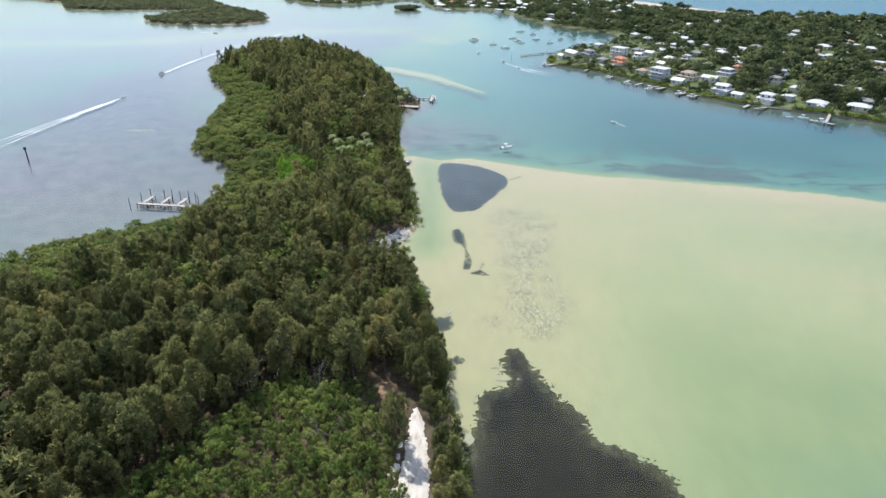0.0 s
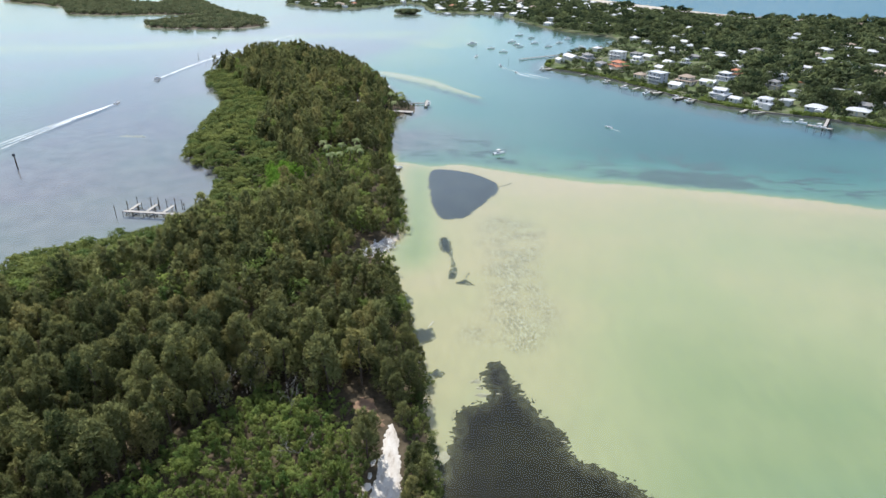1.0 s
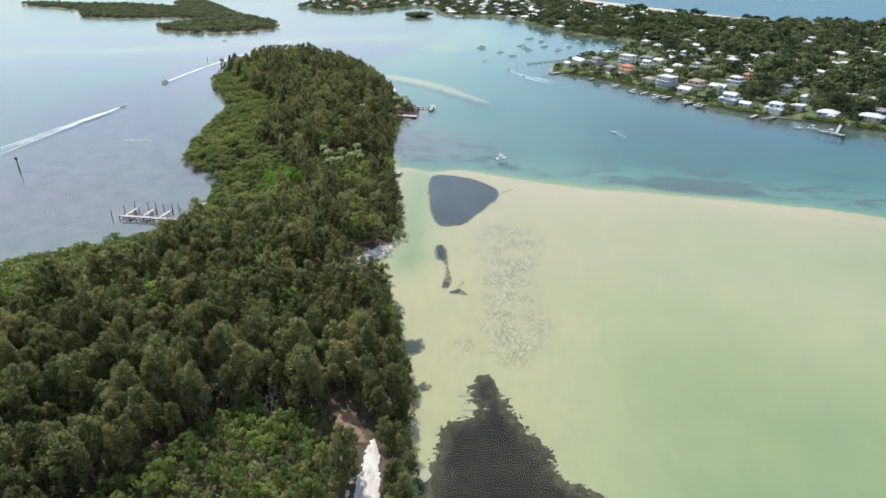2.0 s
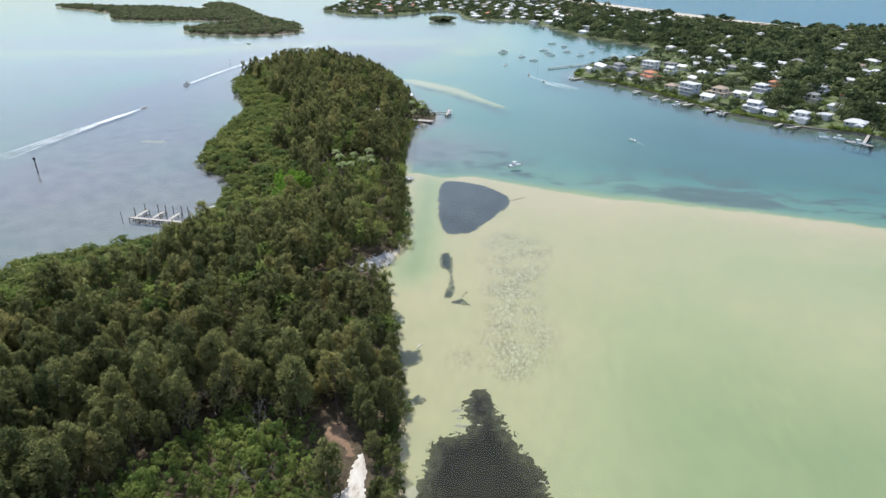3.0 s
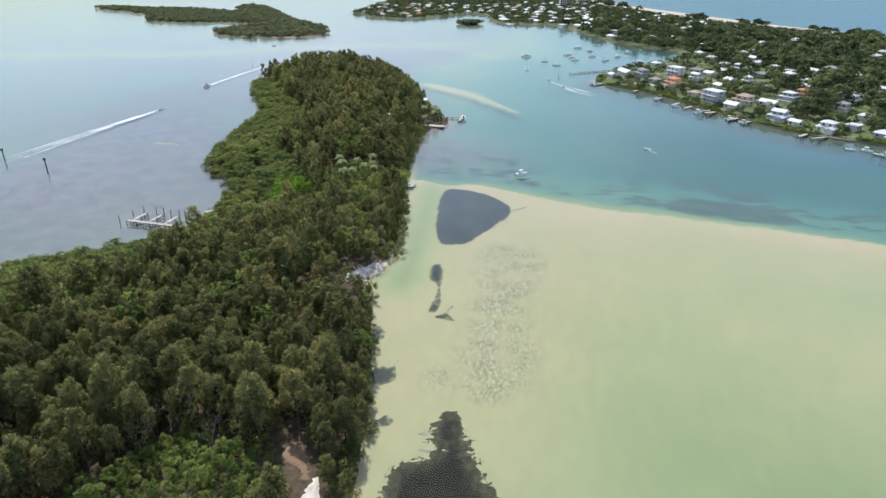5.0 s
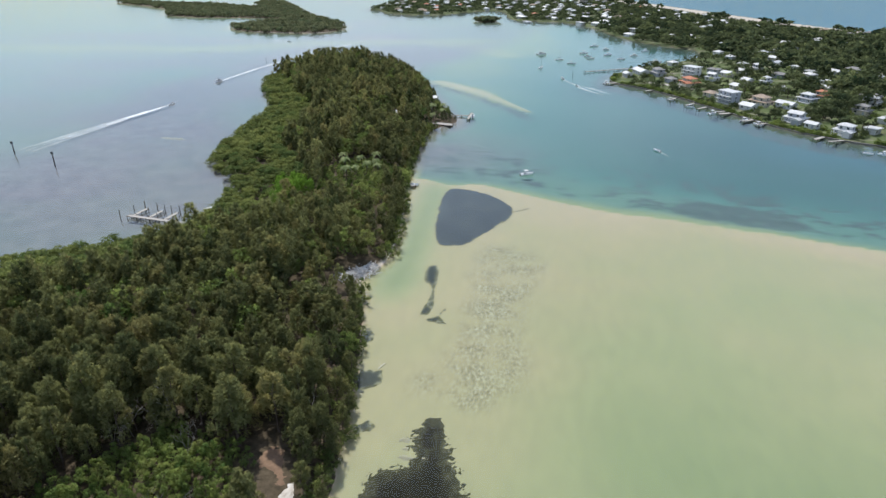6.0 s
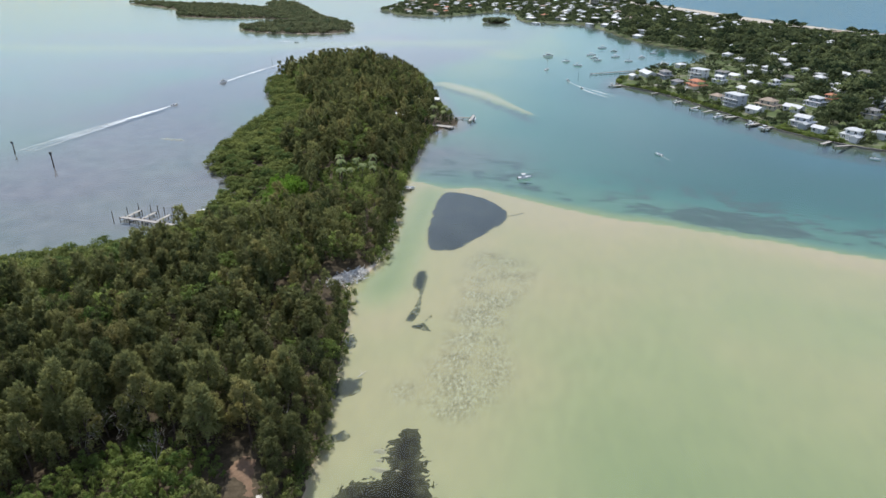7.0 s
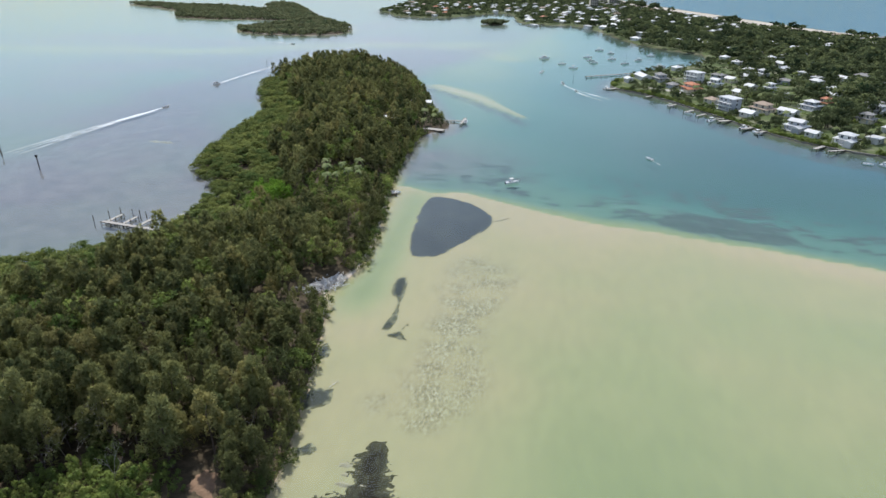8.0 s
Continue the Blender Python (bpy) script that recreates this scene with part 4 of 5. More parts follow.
house(204, 472, V, 10, 7, 1, "gable", M_WHITE, M_ROOF_WHITE, "small white boathouse with a white gabled roof")
house(219, 459, V + 8, 16, 10, 2, "hip", M_WHITE, M_ROOF_WHITE, "white two-storey house with a deep porch and hipped roof", True, True)
house(247, 445, V + 10, 16, 10, 1, "hip", M_GREY, M_ROOF_WHITE, "low grey house with a rambling white roof", False, True)
house(269, 434, V + 10, 18, 10, 1, "hip", M_CREAM, M_ROOF_WHITE, "long cream bungalow under a white hipped roof")
house(224, 548, V, 16, 10, 2, "hip", M_GREY, M_ROOF_WHITE, "two-storey blue-grey house with a white roof", True)
house(237, 560, V, 10, 9, 2, "hip", M_CREAM, M_ROOF_RED, "narrow cream house under an orange clay roof")
house(248, 513, V + 4, 14, 10, 2, "hip", M_CREAM, M_ROOF_GREY, "cream two-storey house with a grey hipped roof")
house(264, 541, V, 16, 10, 2, "hip", M_WHITE, M_ROOF_WHITE, "white two-storey house with a white hipped roof")
house(272, 562, V, 18, 11, 1, "hip", M_GREY, M_ROOF_GREY, "wide grey bungalow with a shingle roof")
house(150, 604, V - 10, 20, 12, 2, "hip", M_CREAM, M_ROOF_RED, "large cream villa under orange clay tiles", True, True)
house(159, 562, V, 12, 9, 1, "hip", M_CREAM, M_ROOF_TAN, "small cream house with a tan tiled roof")
# the point with its restaurant
house(116, 655, V - 20, 24, 11, 1, "gable", M_WHITE, M_ROOF_WHITE, "long white waterside restaurant with a white roof")
house(130, 646, V - 20, 18, 12, 2, "hip", M_GREY, M_ROOF_GREY, "grey two-storey restaurant house with a hipped roof")
house(137, 616, V - 10, 12, 9, 1, "hip", M_GREY, M_ROOF_GREY, "dark grey pavilion with a shingle roof")
house(103, 640, V - 20, 10, 8, 1, "gable", M_WHITE, M_ROOF_WHITE, "small white shed with a white gabled roof")
house(158, 643, V, 18, 11, 3, "flat", M_WHITE, M_ROOF_WHITE, "white three-storey block with a flat roof", True)
house(172, 625, V, 14, 9, 2, "gable", M_WHITE, M_ROOF_WHITE, "white two-storey house with a steep white roof")
# single houses that stand out further back: x, y, width, roof
LOOKS = [(M_WHITE, M_ROOF_WHITE, "white house with a white roof among trees", "hip"), (M_CREAM, M_ROOF_WHITE, "cream house with a white gabled roof among trees", "gable"),
         (M_GREY, M_ROOF_GREY, "grey house with a shingle roof among trees", "hip"), (M_CREAM, M_ROOF_TAN, "cream house with a tan roof among trees", "hip"),
         (M_WHITE, M_ROOF_WHITE, "long white flat-roofed house among trees", "flat"), (M_CREAM, M_ROOF_RED, "cream house with an orange tiled roof among trees", "hip")]
BACK = [(221, 679, 12, 0), (198, 616, 10, 1), (212, 613, 9, 0), (204, 662, 9, 1), (231, 646, 14, 2), (257, 649, 14, 0), (258, 690, 9, 4), (283, 666, 12, 1), (304, 680, 19, 2),
        (261, 616, 15, 4), (212, 746, 11, 0), (267, 542, 9, 1), (252, 590, 14, 1), (207, 779, 11, 0), (184, 590, 12, 1)]
BACK2 = [(371, 681, 17, 0), (403, 691, 20, 4), (407, 666, 17, 0), (372, 592, 18, 4), (387, 900, 17, 0), (279, 894, 12, 1), (330, 610, 14, 0), (300, 570, 15, 1), (340, 640, 13, 3),
         (91, 1046, 20, 0), (68, 1058, 22, 4), (-12, 1088, 20, 4), (127, 924, 16, 0), (105, 1072, 24, 0), (77, 1108, 20, 1), (135, 955, 17, 4), (-23, 1134, 22, 0), (-96, 1280, 15, 0)]
for x, y, w, k in BACK + BACK2:
    wall_m, roof_m, text, kind = LOOKS[k]
    house(x, y, V + 15 * math.sin(x * 1.7 + y), w, 9.0, 1 + (int(x + y) % 5 == 0), kind, wall_m, roof_m, text)
# the many roofs of the far village, alike in kind
hr = np.random.RandomState(21)
town = spots(MAINLAND, 21.0, hr, lo=(-300, 430), hi=(520, 1500), margin=14.0)
gg = gulf_x(town[:, 1]) - town[:, 0]
town = town[(gg > 75) & (hr.uniform(size=len(town)) < 0.62)]
town = town[hr.permutation(len(town))][:250]
north = spots(MAINLAND, 26.0, hr, lo=(-310, 1090), hi=(130, 1420), margin=10.0)
town = np.concatenate([town, north[(hr.uniform(size=len(north)) < 0.55) & (gulf_x(north[:, 1]) - north[:, 0] > 60)]])
far_stock = []
for k, (wall_m, roof_m, text, kind) in enumerate(LOOKS + LOOKS[:1]):
    far_stock.append((wall_m, roof_m, text, kind, 10 + 2.2 * (k % 4)))
made = {}
for x, y in town:
    if any((x - a) ** 2 + (y - b) ** 2 < (c + 9) ** 2 for a, b, c in HOUSE_SPOTS):
        continue
    k = hr.choice(len(far_stock), p=[0.28, 0.2, 0.12, 0.1, 0.18, 0.04, 0.08])
    m = pose(x, y, float(ground_z(x, y)), 0, 0, V + hr.choice([0, 90]) + hr.uniform(-8, 8))
    if k in made:
        copy_thing(made[k], m)
        HOUSE_SPOTS.append((x, y, 8))
    else:
        wall_m, roof_m, text, kind, w = far_stock[k]
        made[k] = house(x, y, V, w, 9.0, 1, kind, wall_m, roof_m, text)

def tower(x, y, w, d, floors, rz):
    ob = thing("apartment_block", pose(x, y, float(ground_z(x, y)), 0, 0, rz), "tall cream apartment block far along the beach", "building", "apartment blocks")
    bm = bmesh.new()
    box(bm, (-w / 2, -d / 2, -1), (w / 2, d / 2, floors * 3.0))
    part("wall", bm, M_CREAM, ob)
    bm = bmesh.new()
    box(bm, (-w / 2 - 0.4, -d / 2 - 0.4, floors * 3.0 + 0.004), (w / 2 + 0.4, d / 2 + 0.4, floors * 3.0 + 0.9))
    box(bm, (-w / 6, -d / 6, floors * 3.0 + 0.9), (w / 6, d / 6, floors * 3.0 + 3.4))
    part("roof", bm, M_ROOF_WHITE, ob)
    for f in range(floors):
        bm = bmesh.new()
        box(bm, (-w / 2 + 0.5, -d / 2 - 1.4, f * 3.0 + 2.7), (w / 2 - 0.5, -d / 2 - 0.003, f * 3.0 + 2.95))
        part("balcony", bm, M_WHITE, ob)
        for k in range(4):
            bm = bmesh.new()
            px = -w / 2 + w * (k + 0.5) / 4
            box(bm, (px - w * 0.09, -d / 2 - 0.06, f * 3.0 + 0.4), (px + w * 0.09, -d / 2 + 0.02, f * 3.0 + 2.5))
            part("window", bm, M_GLASS, ob)


for x, y, w, floors in ((78, 1400, 15, 9), (118, 1490, 20, 10), (98, 1520, 14, 8)):
    tower(x, y, w, 14, floors, 10)

# cottages under the island's trees
for x, y, w, rz in ((-64, 460, 9, 20), (-60, 486, 8, -15), (-50, 514, 8, 10), (-63, 516, 7, 40)):
    c = house(x, y, rz, w, 6.5, 1, "gable", M_CREAM, M_ROOF_WHITE, "small cottage with a white metal roof under the pines", base=float(ground_z(x, y)) + 1.5)
    c.name, c["group"] = "cottage", "cottages on the island"

# ---- trees of the town, clear of the houses ----
keep = np.ones(len(main_spots), bool)
for x, y, r in HOUSE_SPOTS:
    keep &= (main_spots[:, 0] - x) ** 2 + (main_spots[:, 1] - y) ** 2 > (r * 0.8 + 1.5) ** 2
    keep &= ~((np.hypot(main_spots[:, 0] - x + 0.35 * (r + 6), main_spots[:, 1] - y + 0.93 * (r + 6)) < r * 0.62))
main_spots = main_spots[keep]
front = (main_spots[:, 1] < 640) & (inside(MAINLAND, main_spots[:, 0], main_spots[:, 1]) < 75)
gap_g = gulf_x(main_spots[:, 1]) - main_spots[:, 0]
gulf_row = gulf_x(main_spots[:, 1]) - main_spots[:, 0] < 80
size = rng.uniform(0, 1, len(main_spots)) ** 2.0 * 9.0 + 3.9 + 3.0 * gulf_row
size = np.where((Waves(44, 60)(main_spots[:, 0], main_spots[:, 1]) < 0.6) & (main_spots[:, 1] > 930), np.minimum(size, 2.2 + 0.05 * (gap_g - 52).clip(0)), size)
far_off = main_spots[:, 1] > 760
coarse_models = [unit(*round_crown(np.random.RandomState(150 + i), 8.0, 4.8, 9, 7, 2.3, 1.8), 8.0) for i in range(5)]
size = np.where((inside(MAINLAND, main_spots[:, 0], main_spots[:, 1]) < 34) & (main_spots[:, 1] < 640), np.minimum(size, 6.4), size)
size = size + 2.6 * (main_spots[:, 0] > 240) * (main_spots[:, 1] < 620)
point_low = (main_spots[:, 0] < 195) & (main_spots[:, 1] > 590) & (main_spots[:, 1] < 780)
size = np.where((main_spots[:, 0] < 130) & (main_spots[:, 1] > 1080), np.minimum(size, 5.5), size)
size = np.where(point_low, np.minimum(size, 4.6), size)
for x, y, r in HOUSE_SPOTS[:60]:
    ahead, across = y - main_spots[:, 1], np.abs(main_spots[:, 0] - x + 0.3 * (y - main_spots[:, 1]))
    size = np.where((ahead > 0) & (ahead < 34) & (across < r), np.minimum(size, 2.6 + 0.11 * ahead), size)
wood("town_trees", main_spots[far_off], size[far_off], coarse_models, M_BROAD, "many broad green trees between the far houses", rng, 0.4, 1.2)
wood("town_trees", main_spots[~front & ~far_off], size[~front & ~far_off], broad_models, M_BROAD, "many broad green trees between the houses", rng, 0.4, 1.15)
broad_stock = []
for i in range(5):
    r = np.random.RandomState(160 + i)
    v, q, n = round_crown(r, 8.0, 4.6, 24, 18, 1.0, 0.75)
    broad_stock.append((trunk_mesh("trunk", r, 6.0, 0.3, 2), give_puff(arrays_mesh("crown", v, q, M_BROAD), n)))
for (x, y), h in zip(main_spots[front], size[front]):
    trunk_me, crown_me = broad_stock[rng.randint(5)]
    t = thing("garden_tree", pose(x, y, float(ground_z(x, y)) - 0.3, 0, 0, rng.uniform(0, 360)) @ Matrix.Scale(h / 8.0, 4), "broad dark green garden tree by the waterfront houses", "tree", "garden trees of the village")
    for nm, me in (("trunk", trunk_me), ("crown", crown_me)):
        o = new(nm, me)
        o.parent = t


shrub_rng = np.random.RandomState(77)
shrubs = []
for x, y, r in HOUSE_SPOTS[:60]:
    a = shrub_rng.uniform(0, 2 * math.pi, 9)
    k = r * shrub_rng.uniform(0.95, 1.5, 9)
    shrubs.append(np.c_[x + np.cos(a) * k, y + np.sin(a) * k])
wall_row = MAINLAND[(MAINLAND[:, 0] > 86) & (MAINLAND[:, 0] < 420) & (MAINLAND[:, 1] < 660) & (MAINLAND[:, 1] > 270)]
along_wall = np.interp(shrub_rng.uniform(0, len(wall_row) - 1, 640), np.arange(len(wall_row)), wall_row[:, 0])
along_wall = np.c_[along_wall, np.interp(along_wall, wall_row[::1, 0][np.argsort(wall_row[:, 0])], wall_row[:, 1][np.argsort(wall_row[:, 0])])]
along_wall = along_wall + [0.3, 0.2] + np.abs(shrub_rng.normal(size=along_wall.shape)) * [1.6, 1.4]
thick = Waves(33, 38)(along_wall[:, 0], along_wall[:, 1]) + 0.6 * (along_wall[:, 0] < 175)
shrubs.append(along_wall[thick > -0.35])
shrubs = np.concatenate(shrubs)
shrubs = shrubs[(inside(MAINLAND, shrubs[:, 0], shrubs[:, 1]) > 0.6) & (shrubs[:, 1] < 900)]
for x, y, r in HOUSE_SPOTS[:60]:
    shrubs = shrubs[(shrubs[:, 0] - x) ** 2 + (shrubs[:, 1] - y) ** 2 > (r * 0.72) ** 2]
shrub_models = [unit(*round_crown(np.random.RandomState(190 + i), 3.0, 2.2, 9, 14, 0.7, 0.5, 0.1), 3.0) for i in range(4)]
wood("garden_shrubs", shrubs, shrub_rng.uniform(1.2, 3.6, len(shrubs)), shrub_models, M_BUSH, "green garden shrubs and hedges round the village houses", shrub_rng, 0.2)


# ---- palms, dead trees, shore bushes ----
def palm(x, y, h, seed):
    r = np.random.RandomState(seed)
    t = thing("palm_tree", pose(x, y, float(ground_z(x, y))), "slender palm with arching pale green fronds", "palm tree", "palms")
    bm, p = bmesh.new(), Vector((0, 0, -0.3))
    for i in range(4):
        q = p + Vector((0.12 * i * math.cos(seed), 0.12 * i * math.sin(seed), h / 4 + 0.08))
        rod(bm, p, q, 0.2 - 0.02 * i, 0.18 - 0.02 * i, 7)
        p = q
    part("trunk", bm, M_BARK, t)
    for k in range(15):
        bm = bmesh.new()
        a, up = k * 2.4 + r.uniform(-0.2, 0.2), r.uniform(0.0, 1.0)
        rows = []
        for s in range(6):
            u = s / 5
            c = p + Vector((math.cos(a), math.sin(a), 0)) * 3.1 * u * (1.0 - 0.25 * up) + Vector((0, 0, up * 1.6 * u * (1.6 - u) - (1.6 - 0.8 * up) * u * u * 1.3))
            side = Vector((-math.sin(a), math.cos(a), -0.25)) * (0.55 * math.sin(math.pi * (0.15 + 0.8 * u)))
            rows.append([bm.verts.new(c + side), bm.verts.new(c + Vector((0, 0, 0.12))), bm.verts.new(c - side * Vector((1, 1, -1)).length / 1.732)])
        for a0, b0 in zip(rows, rows[1:]):
            bm.faces.new((a0[0], b0[0], b0[1], a0[1]))
            bm.faces.new((a0[1], b0[1], b0[2], a0[2]))
        o = part("frond", bm, M_PALM, t)
        give_puff(o.data, np.tile((0.0, 0.0, 1.0), (len(o.data.vertices), 1)))
    return t


first_palm = palm(-58, 326, 8.6, 1)
for x, y, k in ((-54, 331, 0.9), (-50, 334, 1.05), (-46, 341, 0.95), (-62, 338, 1.1), (-55, 344, 1.0), (-49, 348, 1.1), (-44, 336, 0.9), (-66, 348, 1.0), (-41, 464, 1.15), (-36, 446, 1.0), (-33, 462, 0.9),
                (-61, 331, 0.8), (-34, 474, 1.0)):
    copy_thing(first_palm, pose(x, y, float(ground_z(x, y)), 0, 0, x * 37 % 360) @ Matrix.Scale(k, 4))
town_palm = palm(196, 505, 8.0, 5)
for x, y in ((186, 500), (216, 470), (232, 462), (180, 560), (170, 575), (150, 585), (182, 612), (190, 630), (166, 600), (205, 600), (228, 520), (214, 560), (240, 530), (192, 560), (140, 630), (178, 650)):
    copy_thing(town_palm, pose(x, y, float(ground_z(x, y)), 0, 0, x * 53 % 360) @ Matrix.Scale(0.8 + 0.4 * ((x * 7 + y) % 10) / 10, 4))


def dead_tree(x, y, h, seed):
    r = np.random.RandomState(seed)
    bm = bmesh.new()

    def grow(p, d, ln, rad, level):
        q = p + d * ln
        rod(bm, p, q, rad, rad * 0.6, 4)
        if level:
            for _ in range(3):
                e = (d + Vector(r.normal(size=3)) * 0.55 + Vector((0, 0, 0.15))).normalized()
                grow(q, e, ln * r.uniform(0.5, 0.8), rad * 0.55, level - 1)

    lean = Vector((r.normal() * 0.25, r.normal() * 0.25, 1)).normalized()
    grow(Vector((0, 0, -0.3)), lean, h * 0.45, 0.11, 4)
    ob = link_mesh("dead_tree", bm, M_TWIG)
    ob.matrix_world = pose(x, y, float(ground_z(x, y)))
    return tagged(ob, "bare bleached dead tree standing among green crowns", "dead tree", "dead trees")


for i, (x, y, h) in enumerate(((-27, 117, 9.5), (-53, 139, 13), (-57, 137, 12), (-80, 145, 12), (-35, 132, 11), (-68, 122, 11), (-45, 147, 13), (-28, 208, 11), (-74, 149, 12), (-12, 150, 9))):
    dead_tree(x, y, h, 300 + i)

east = ISLAND[(ISLAND[:, 0] > -60) & (ISLAND[:, 1] > 90) & (ISLAND[:, 1] < 560)]
row = []
for (ax, ay), (bx, by) in zip(east, east[1:]):
    n = max(1, int(math.hypot(bx - ax, by - ay) / 2.3))
    if n < 20:
        row += [(ax + (bx - ax) * k / n, ay + (by - ay) * k / n) for k in range(n)]
row = np.array(row)
row = row[clear_of(row, RUBBLE, 0.3) & ~((row[:, 1] > 443) & (row[:, 1] < 482))]
row = np.concatenate([row + rng.normal(size=row.shape) * 0.7 + [-0.6, 0], row + rng.normal(size=row.shape) * 1.0 + [-3.2, 0]])
row = row[clear_of(row, TRACK_KEEP, 0.8)]
shore_models = [unit(*round_crown(np.random.RandomState(180 + i), 5.0, 2.3, 14, 24, 0.5, 0.34, 0.15), 5.0) for i in range(4)]
wood("shore_bushes", row, rng.uniform(3.2, 6.2, len(row)), bush_models[:1] + bush_models[-2:] + shore_models, M_MANGROVE, "green bushes that overhang the water's edge", rng, 0.4)

head = spots(ISLAND, 3.6, rng, lo=(-46, 432), hi=(-22, 500), margin=0.5)
head = head[((head[:, 1] > 457) | (head[:, 0] < -38)) & ~((head[:, 0] > -33) & (head[:, 1] > 475) & (head[:, 1] < 481))]
wood("head_bushes", head, rng.uniform(2.5, 5.5, len(head)), bush_models, M_BROAD, "garden bushes on the island's point", rng, 0.3)
r = np.random.RandomState(400)
v, q, n = round_crown(r, 9.0, 4.4, 26, 32, 0.7, 0.5, 0.2)
for x, y in ((-76, 304), (-79, 296), (-73, 309), (-78, 290), (-81, 302), (-85, 311), (-83, 305), (-80, 314)):
    t = thing("bright_tree", pose(x, y, float(ground_z(x, y)), 0, 0, x * 31), "fresh bright green broadleaf tree in the wood", "tree", "bright trees")
    o = new("trunk", stock[0][0])
    o.parent = t
    o.scale = (0.6, 0.6, 0.6)
    o = new("crown", give_puff(arrays_mesh("crown", v * [1, 1, 1.15], q, M_BRIGHT), n))
    o.parent = t


# ---- bleached timber heap on the beach ----
r = np.random.RandomState(31)
heap = thing("debris_heap", pose(-24.5, 232.5, 0.25), "heap of sun-bleached branches and boards on the beach", "debris")
logs = []
for k in range(6):
    bm = bmesh.new()
    ln = 1.2 + 0.6 * k
    rod(bm, (-ln / 2, 0, 0), (ln * 0.1, 0.08, 0.05), 0.13, 0.11, 6)
    rod(bm, (ln * 0.1, 0.08, 0.05), (ln / 2, -0.05, 0), 0.11, 0.06, 6)
    me = bpy.data.meshes.new("branch")
    bm.to_mesh(me)
    bm.free()
    me.materials.append(M_DEADWOOD if k % 2 else M_WHITE)
    logs.append(me)
for k in range(290):
    u, s = r.uniform(-1, 1), r.normal() * 0.5
    o = new("branch", logs[r.randint(6)])
    o.parent = heap
    o.matrix_local = pose(u * 5.2 - s * 3.0 - 0.2, u * 6.0 + s * 3.4 + 0.8, 0.1 + 1.6 * max(0, 1 - abs(s)) * r.uniform(0, 1), r.uniform(-20, 20), r.uniform(-25, 25), r.uniform(0, 360))
drift = bmesh.new()
rod(drift, (0, 0, 0), (1.5, 3.2, 0.15), 0.09, 0.06, 6)
rod(drift, (0.7, 1.5, 0.1), (-0.4, 3.6, 0.2), 0.06, 0.03, 5)
rod(drift, (1.2, 2.6, 0.1), (2.2, 3.0, 0.25), 0.05, 0.03, 5)
o = link_mesh("driftwood", drift, M_DEADWOOD)
o.matrix_world = pose(-2.0, 177.5, -0.1)
tagged(o, "pale forked driftwood branch lying in the shallows", "driftwood")


# ---- docks, piles, sea wall ----
def pile_into(parent, x, y, top, r=0.15, name="dock_post"):
    bm = bmesh.new()
    rod(bm, (x, y, float(ground_z(*(parent.matrix_world @ Vector((x, y, 0))).xy)) - parent.location.z - 0.6), (x, y, top), r, r * 0.92, 8)
    return part(name, bm, M_PILE, parent)


def dock(a, b, width, label, deck_z=1.0, gap=5.0, above=0.3, mat=None, name="dock"):
    """A timber dock from a to b: deck of planks, stringers, a row of piles along each side."""
    a, b = Vector((*a, 0)), Vector((*b, 0))
    ln, ang = (b - a).length, math.degrees(math.atan2(b.y - a.y, b.x - a.x))
    ob = thing(name, pose(a.x, a.y, 0, 0, 0, ang), label, "dock", "docks")
    bpy.context.view_layer.update()
    bm = bmesh.new()
    box(bm, (0, -width / 2, deck_z - 0.08), (ln, width / 2, deck_z))
    part("deck", bm, mat or M_PLANK, ob, "weathered grey planks")
    for s in (-1, 1):
        bm = bmesh.new()
        box(bm, (0, s * (width / 2 - 0.2) - 0.08, deck_z - 0.35), (ln, s * (width / 2 - 0.2) + 0.08, deck_z - 0.082))
        part("stringer", bm, M_PILE, ob)
    m = max(2, int(ln / gap) + 1)
    for i in range(m):
        for s in (-1, 1):
            pile_into(ob, 0.2 + (ln - 0.4) * i / (m - 1), s * (width / 2 + 0.16), deck_z + above)
    return ob


dock((-142.6, 271.3), (-112, 266.7), 2.0, "long grey timber dock with boat slips over shallow water")
for x in (-140.2, -131.8, -123.6):
    y0 = 271.3 - (x + 142.6) * 0.15
    dock((x, y0 + 1.1), (x + 1.0, y0 + 9.2), 1.6, "pale finger dock of the boat slips", above=0.5, mat=M_CONCRETE)
for x, y, h in ((-145.5, 269.5, 4.2), (-143.5, 277, 3.6), (-141.2, 282, 3.6), (-136, 271.5, 3.2), (-134.5, 281.2, 3.6), (-131.0, 281.4, 3.4), (-128, 270.6, 3.2), (-126.5, 279.6, 3.6), (-122.8, 280.2, 3.4), (-119, 278.5, 3.6), (-116.5, 275, 3.2)):
    bm = bmesh.new()
    rod(bm, (0, 0, -2.2), (0.05, 0.03, h), 0.17, 0.15, 8)
    o = link_mesh("mooring_pile", bm, M_PILE)
    o.matrix_world = pose(x, y, 0)
    tagged(o, "dark timber mooring pile standing in the water", "pile", "mooring piles at the slips")
dock((-113, 284), (-108, 288), 1.4, "pale plank walkway along the mangroves", mat=M_WHITE, above=0.2)
dock((-34, 327.5), (-23.5, 329.5), 1.8, "short grey timber jetty at the wood's edge")
dock((-40, 455), (-25, 451), 5.0, "wide grey timber landing stage on the island")
dock((-28, 477), (-17, 478), 1.5, "narrow plank pier off the island's point")
dock((-16.5, 468), (-16.5, 487), 1.6, "small boat landing at the end of the plank pier")
dock((66, 662), (112, 688), 2.2, "long dark timber pier off the village point", above=0.8)
